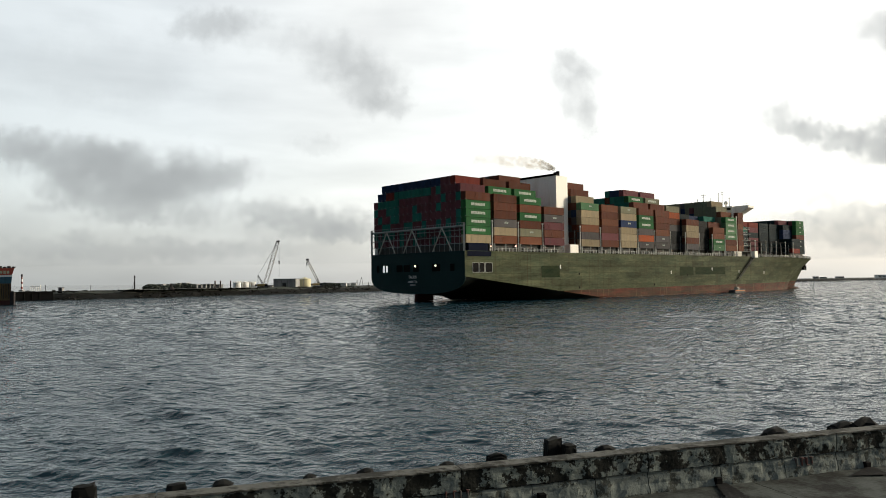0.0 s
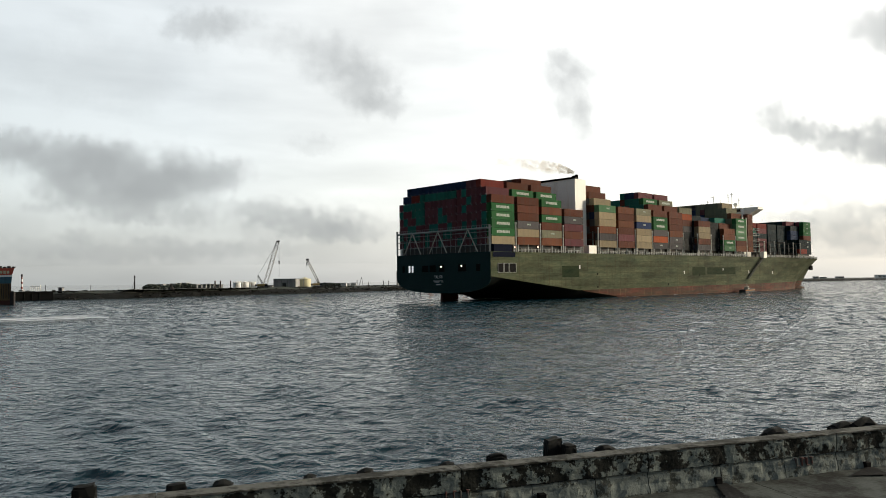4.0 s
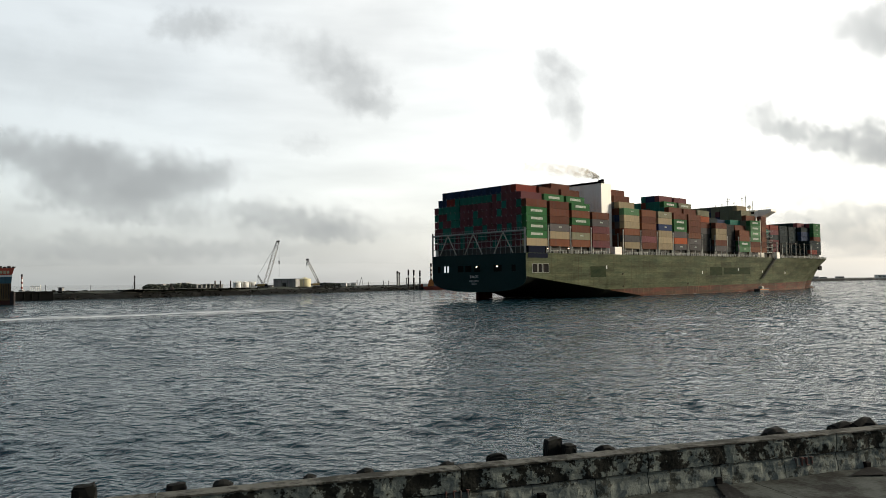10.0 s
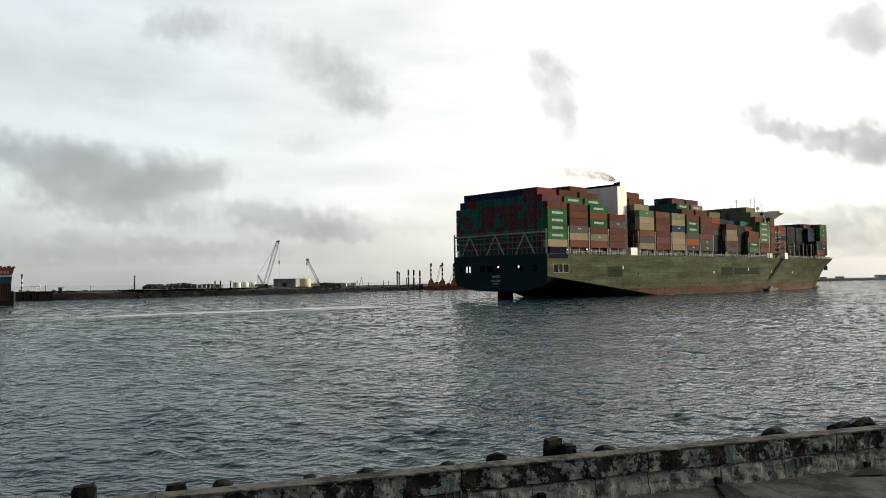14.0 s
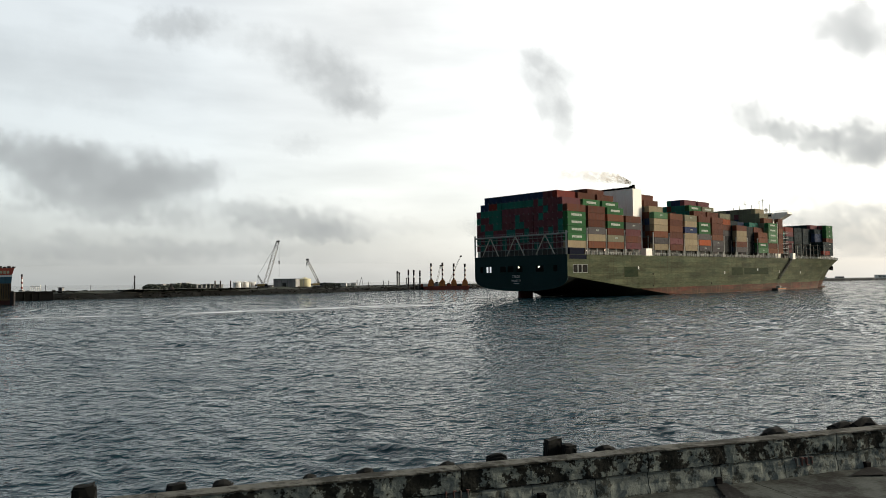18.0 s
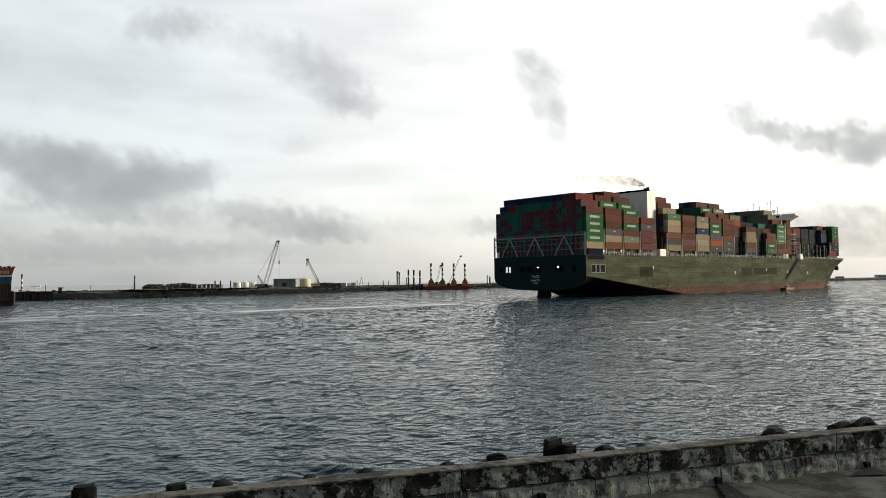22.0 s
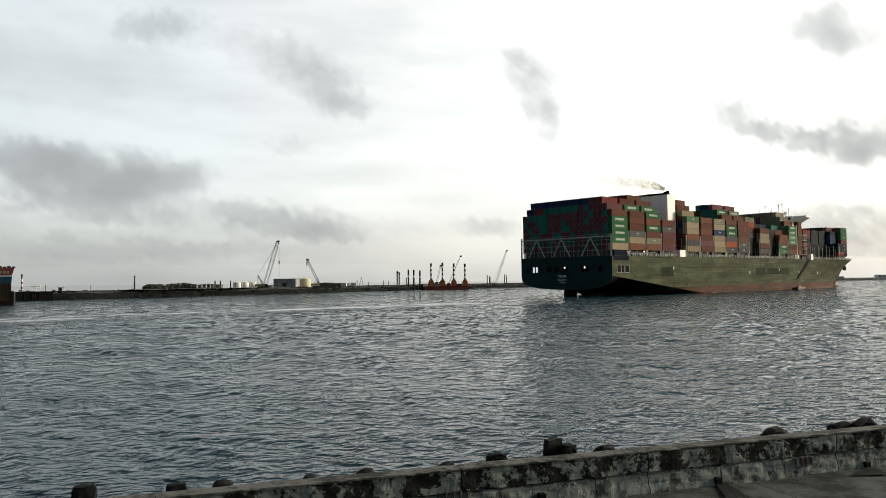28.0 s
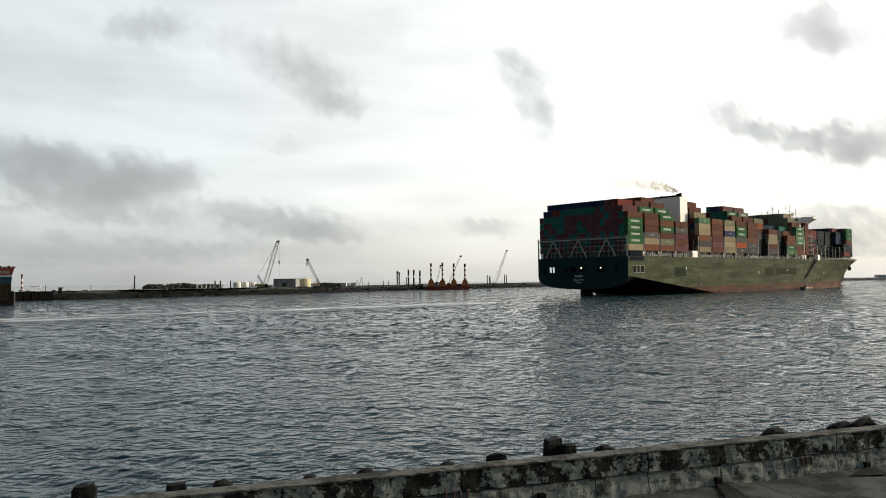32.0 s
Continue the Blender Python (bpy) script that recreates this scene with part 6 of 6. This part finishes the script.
def foam_material(name, lo, hi, scale, top):
    m = bpy.data.materials.new(name)
    m.use_nodes = True
    n, l = m.node_tree.nodes, m.node_tree.links
    b = n["Principled BSDF"]
    b.inputs["Base Color"].default_value, b.inputs["Roughness"].default_value = (0.72, 0.75, 0.75, 1), 0.7
    tc, mp = n.new("ShaderNodeTexCoord"), n.new("ShaderNodeMapping")
    mp.inputs["Scale"].default_value = scale
    l.new(tc.outputs["Object"], mp.inputs[0])
    ns = n.new("ShaderNodeTexNoise")
    ns.inputs["Scale"].default_value, ns.inputs["Detail"].default_value, ns.inputs["Roughness"].default_value = 1.0, 6, 0.65
    l.new(mp.outputs[0], ns.inputs["Vector"])
    mr = n.new("ShaderNodeMapRange")
    mr.inputs["From Min"].default_value, mr.inputs["From Max"].default_value, mr.inputs["To Max"].default_value = lo, hi, top
    l.new(ns.outputs["Fac"], mr.inputs["Value"])
    # the band thins out to both edges
    sp = n.new("ShaderNodeSeparateXYZ")
    l.new(tc.outputs["Generated"], sp.inputs[0])
    pp = n.new("ShaderNodeMath")
    pp.operation = "PINGPONG"
    pp.inputs[1].default_value = 0.5
    l.new(sp.outputs["Y"], pp.inputs[0])
    er = n.new("ShaderNodeMapRange")
    er.inputs["From Max"].default_value = 0.42
    l.new(pp.outputs[0], er.inputs["Value"])
    mu = n.new("ShaderNodeMath")
    mu.operation = "MULTIPLY"
    l.new(mr.outputs["Result"], mu.inputs[0])
    l.new(er.outputs["Result"], mu.inputs[1])
    l.new(mu.outputs[0], b.inputs["Alpha"])
    return m


def foam_strip(name, label, length, width, mat, z, nx=60):
    bm = bmesh.new()
    g = [[bm.verts.new((length * i / nx, width * (j / 4 - 0.5), z + 0.03 * noise.noise((i * 0.7, j * 1.3, 0)))) for j in range(5)] for i in range(nx + 1)]
    for i in range(nx):
        for j in range(4):
            bm.faces.new((g[i][j], g[i + 1][j], g[i + 1][j + 1], g[i][j + 1]))
    return tagged(new(name, finish(name, bm, mat)), label, "foam", kind="stuff")


# foam streak of the wake: it draws out across the water as the ship goes
WAKE_FROM, WAKE_TO = on_level(140, 567, 0.0), on_level(800, 541.5, 0.0)
d = WAKE_TO - WAKE_FROM
wake = foam_strip("wake_foam", "pale foam streak left along the ship's wake", 260.0, 30.0, foam_material("wake_foam", 0.44, 0.62, (0.05, 0.34, 1), 0.75), 0.58)
WAKE_TURN = math.degrees(math.atan2(d.y, d.x)) - 180
# the swell that carries the streak: two long low crests with steep lee faces
def swell_mesh(length):
    bm = bmesh.new()
    g = []
    for i in range(131):
        x = length * i / 130
        f = min(1.0, i / 12, (130 - i) / 12)
        sway = 2.2 * noise.noise((x * 0.02, 3.0, 0))
        row = []
        for j in range(25):
            y = -9 + 0.75 * j
            z = 0.34 * math.exp(-((y - 3.0) / 1.3) ** 2) + 0.24 * math.exp(-((y + 3.4) / 1.2) ** 2)
            row.append(bm.verts.new((x, y + sway, -0.12 + f * z * (0.75 + 0.7 * noise.noise((x * 0.05, y * 0.1, 8))))))
        g.append(row)
    for a, b in zip(g, g[1:]):
        for j in range(24):
            bm.faces.new((a[j], b[j], b[j + 1], a[j + 1]))
    return bm


swell = tagged(new("wake_swell", finish("wake_swell", swell_mesh(260.0), sea.data.materials[0], True)), "long low swell of the ship's wake", "swell", kind="stuff")
# broken white strip on the water between rudder and counter
M_STERN_WHITE = foam_material("propeller_wash", 0.28, 0.46, (0.10, 0.22, 1), 0.9)
stern_white = foam_strip("propeller_wash", "broken white strip on the water beside the rudder", 22.0, 9.0, M_STERN_WHITE, 0.45, 20)
MOVERS.append((stern_white, Matrix.Translation((2.0, -7.5, 0.0))))
bow_wash = foam_strip("bow_wave", "pale foam line along the ship's waterline", 150.0, 2.6, foam_material("side_foam", 0.46, 0.62, (0.12, 0.6, 1), 0.55), 0.0, 40)
MOVERS.append((bow_wash, Matrix.Translation((78.0, -26.4, -0.40)) @ pose(0, 0, 0, 0, 0.344, 0)))

# exhaust smoke: thin billowing sheets that follow the funnel
def smoke_material(name, color, top):
    m = bpy.data.materials.new(name)
    m.use_nodes = True
    n, l = m.node_tree.nodes, m.node_tree.links
    n.clear()
    tc = n.new("ShaderNodeTexCoord")
    sp = n.new("ShaderNodeSeparateXYZ")
    l.new(tc.outputs["Generated"], sp.inputs[0])
    fade = None
    for axis, edge in (("X", 0.30), ("Z", 0.42)):
        pp = n.new("ShaderNodeMath")
        pp.operation = "PINGPONG"
        pp.inputs[1].default_value = 0.5
        l.new(sp.outputs[axis], pp.inputs[0])
        mr = n.new("ShaderNodeMapRange")
        mr.interpolation_type = "SMOOTHSTEP"
        mr.inputs["From Max"].default_value = edge
        l.new(pp.outputs[0], mr.inputs["Value"])
        if fade:
            mu = n.new("ShaderNodeMath")
            mu.operation = "MULTIPLY"
            l.new(fade, mu.inputs[0])
            l.new(mr.outputs[0], mu.inputs[1])
            fade = mu.outputs[0]
        else:
            fade = mr.outputs[0]
    ns = n.new("ShaderNodeTexNoise")
    ns.inputs["Scale"].default_value, ns.inputs["Detail"].default_value = 0.55, 4
    l.new(tc.outputs["Object"], ns.inputs["Vector"])
    nr = n.new("ShaderNodeMapRange")
    nr.inputs["From Min"].default_value, nr.inputs["From Max"].default_value, nr.inputs["To Max"].default_value = 0.20, 0.60, top
    l.new(ns.outputs["Fac"], nr.inputs["Value"])
    al = n.new("ShaderNodeMath")
    al.operation = "MULTIPLY"
    l.new(fade, al.inputs[0])
    l.new(nr.outputs[0], al.inputs[1])
    df, tl, tr = n.new("ShaderNodeBsdfDiffuse"), n.new("ShaderNodeBsdfTransparent"), n.new("ShaderNodeBsdfTransparent")
    df.inputs[0].default_value = (*color, 1)
    tl.inputs[0].default_value = (0.25 + color[0], 0.2 + color[1], 0.12 + color[2], 1)
    m1, m2 = n.new("ShaderNodeMixShader"), n.new("ShaderNodeMixShader")
    m1.inputs[0].default_value = 0.7
    l.new(df.outputs[0], m1.inputs[1])
    l.new(tl.outputs[0], m1.inputs[2])
    l.new(al.outputs[0], m2.inputs[0])
    l.new(tr.outputs[0], m2.inputs[1])
    l.new(m1.outputs[0], m2.inputs[2])
    out = n.new("ShaderNodeOutputMaterial")
    l.new(m2.outputs[0], out.inputs[0])
    return m


smoke = thing("exhaust_smoke", "thin brown exhaust smoke trailing from the funnel", "smoke")
MOVERS.append((smoke, Matrix.Translation((60.5, -17.0, 51.4)) @ pose(0, 0, 0, 0, 0.344, -43.336)))
SMOKE_PUFFS = []
for k, (x0, x1, z0, z1, h0, h1, top, col) in enumerate(((0.8, -3.6, -0.5, 1.2, 1.6, 2.6, 0.95, (0.045, 0.035, 0.025)), (0.2, -7.0, -0.4, 2.2, 2.0, 4.8, 0.8, (0.16, 0.11, 0.06)),
                                                        (-3.0, -14.0, 1.0, 3.2, 4.0, 6.2, 0.62, (0.40, 0.28, 0.15)), (-9.0, -24.0, 2.4, 4.4, 5.0, 7.0, 0.42, (0.52, 0.39, 0.23)),
                                                        (-18.0, -36.0, 3.8, 5.4, 4.6, 6.0, 0.25, (0.58, 0.46, 0.30)))):
    bm = bmesh.new()
    g = []
    c = Vector(((x0 + x1) / 2, 0, (z0 + z1) / 2))
    for i in range(25):
        u = i / 24
        row = []
        for j in range(13):
            w = j / 12 - 0.5
            p = Vector((x0 + (x1 - x0) * u, 0.5 * k * 0.3 + 0.9 * noise.noise((u * 4 + k * 5, w * 3, 1)), z0 + (z1 - z0) * math.sqrt(u) + w * (h0 + (h1 - h0) * u) + 0.5 * noise.noise((u * 3 + k * 7, w, 4)))) - c
            row.append(bm.verts.new(p))
        g.append(row)
    for i in range(24):
        for j in range(12):
            bm.faces.new((g[i][j], g[i + 1][j], g[i + 1][j + 1], g[i][j + 1]))
    ob = part("smoke_puff", bm, smoke_material("exhaust_smoke_%s" % "abcde"[k], col, top), smoke, smooth=True)
    SMOKE_PUFFS.append((ob, c, min(0.6, -x1 / 50)))


def motions():
    times = (0, 8, 16, 24, 32)
    for ob, local in MOVERS:
        walk(ob, [(t, ship_pose(t) @ local) for t in times])
    for ob, z, drift in CLOUDS:
        walk(ob, [(t, Matrix.Translation((-drift * z * t / 32, 0, z))) for t in (0, 16, 32)])
    walk(sea, [(t, Matrix.Translation((-0.5 * t, -0.9 * t, 0))) for t in (0, 16, 32)])
    for ob in (wake, swell):
        walk(ob, [(t, Matrix.Translation(WAKE_FROM.lerp(WAKE_TO, f)) @ pose(0, 0, 0, 0, 0, WAKE_TURN)) for t, f in ((0, -0.2), (8, 0.32), (14, 0.75), (20, 0.98), (32, 1.15))])
    for k, (ob, c, u) in enumerate(SMOKE_PUFFS):
        rows = []
        for i, t in enumerate((0, 4, 8, 12, 16, 20, 24, 28, 32)):
            a = t * 0.45 + k * 1.7
            s = 0.15 + 1.2 * u
            rows.append((t, Matrix.Translation(c + Vector((math.sin(a) * s, math.cos(a * 0.8) * s * 0.6, math.sin(a * 0.7 + 1) * s * 0.3))) @ pose(0, 0, 0, 0, 2.5 * math.sin(a), 0)))
        walk(ob, rows)


motions()
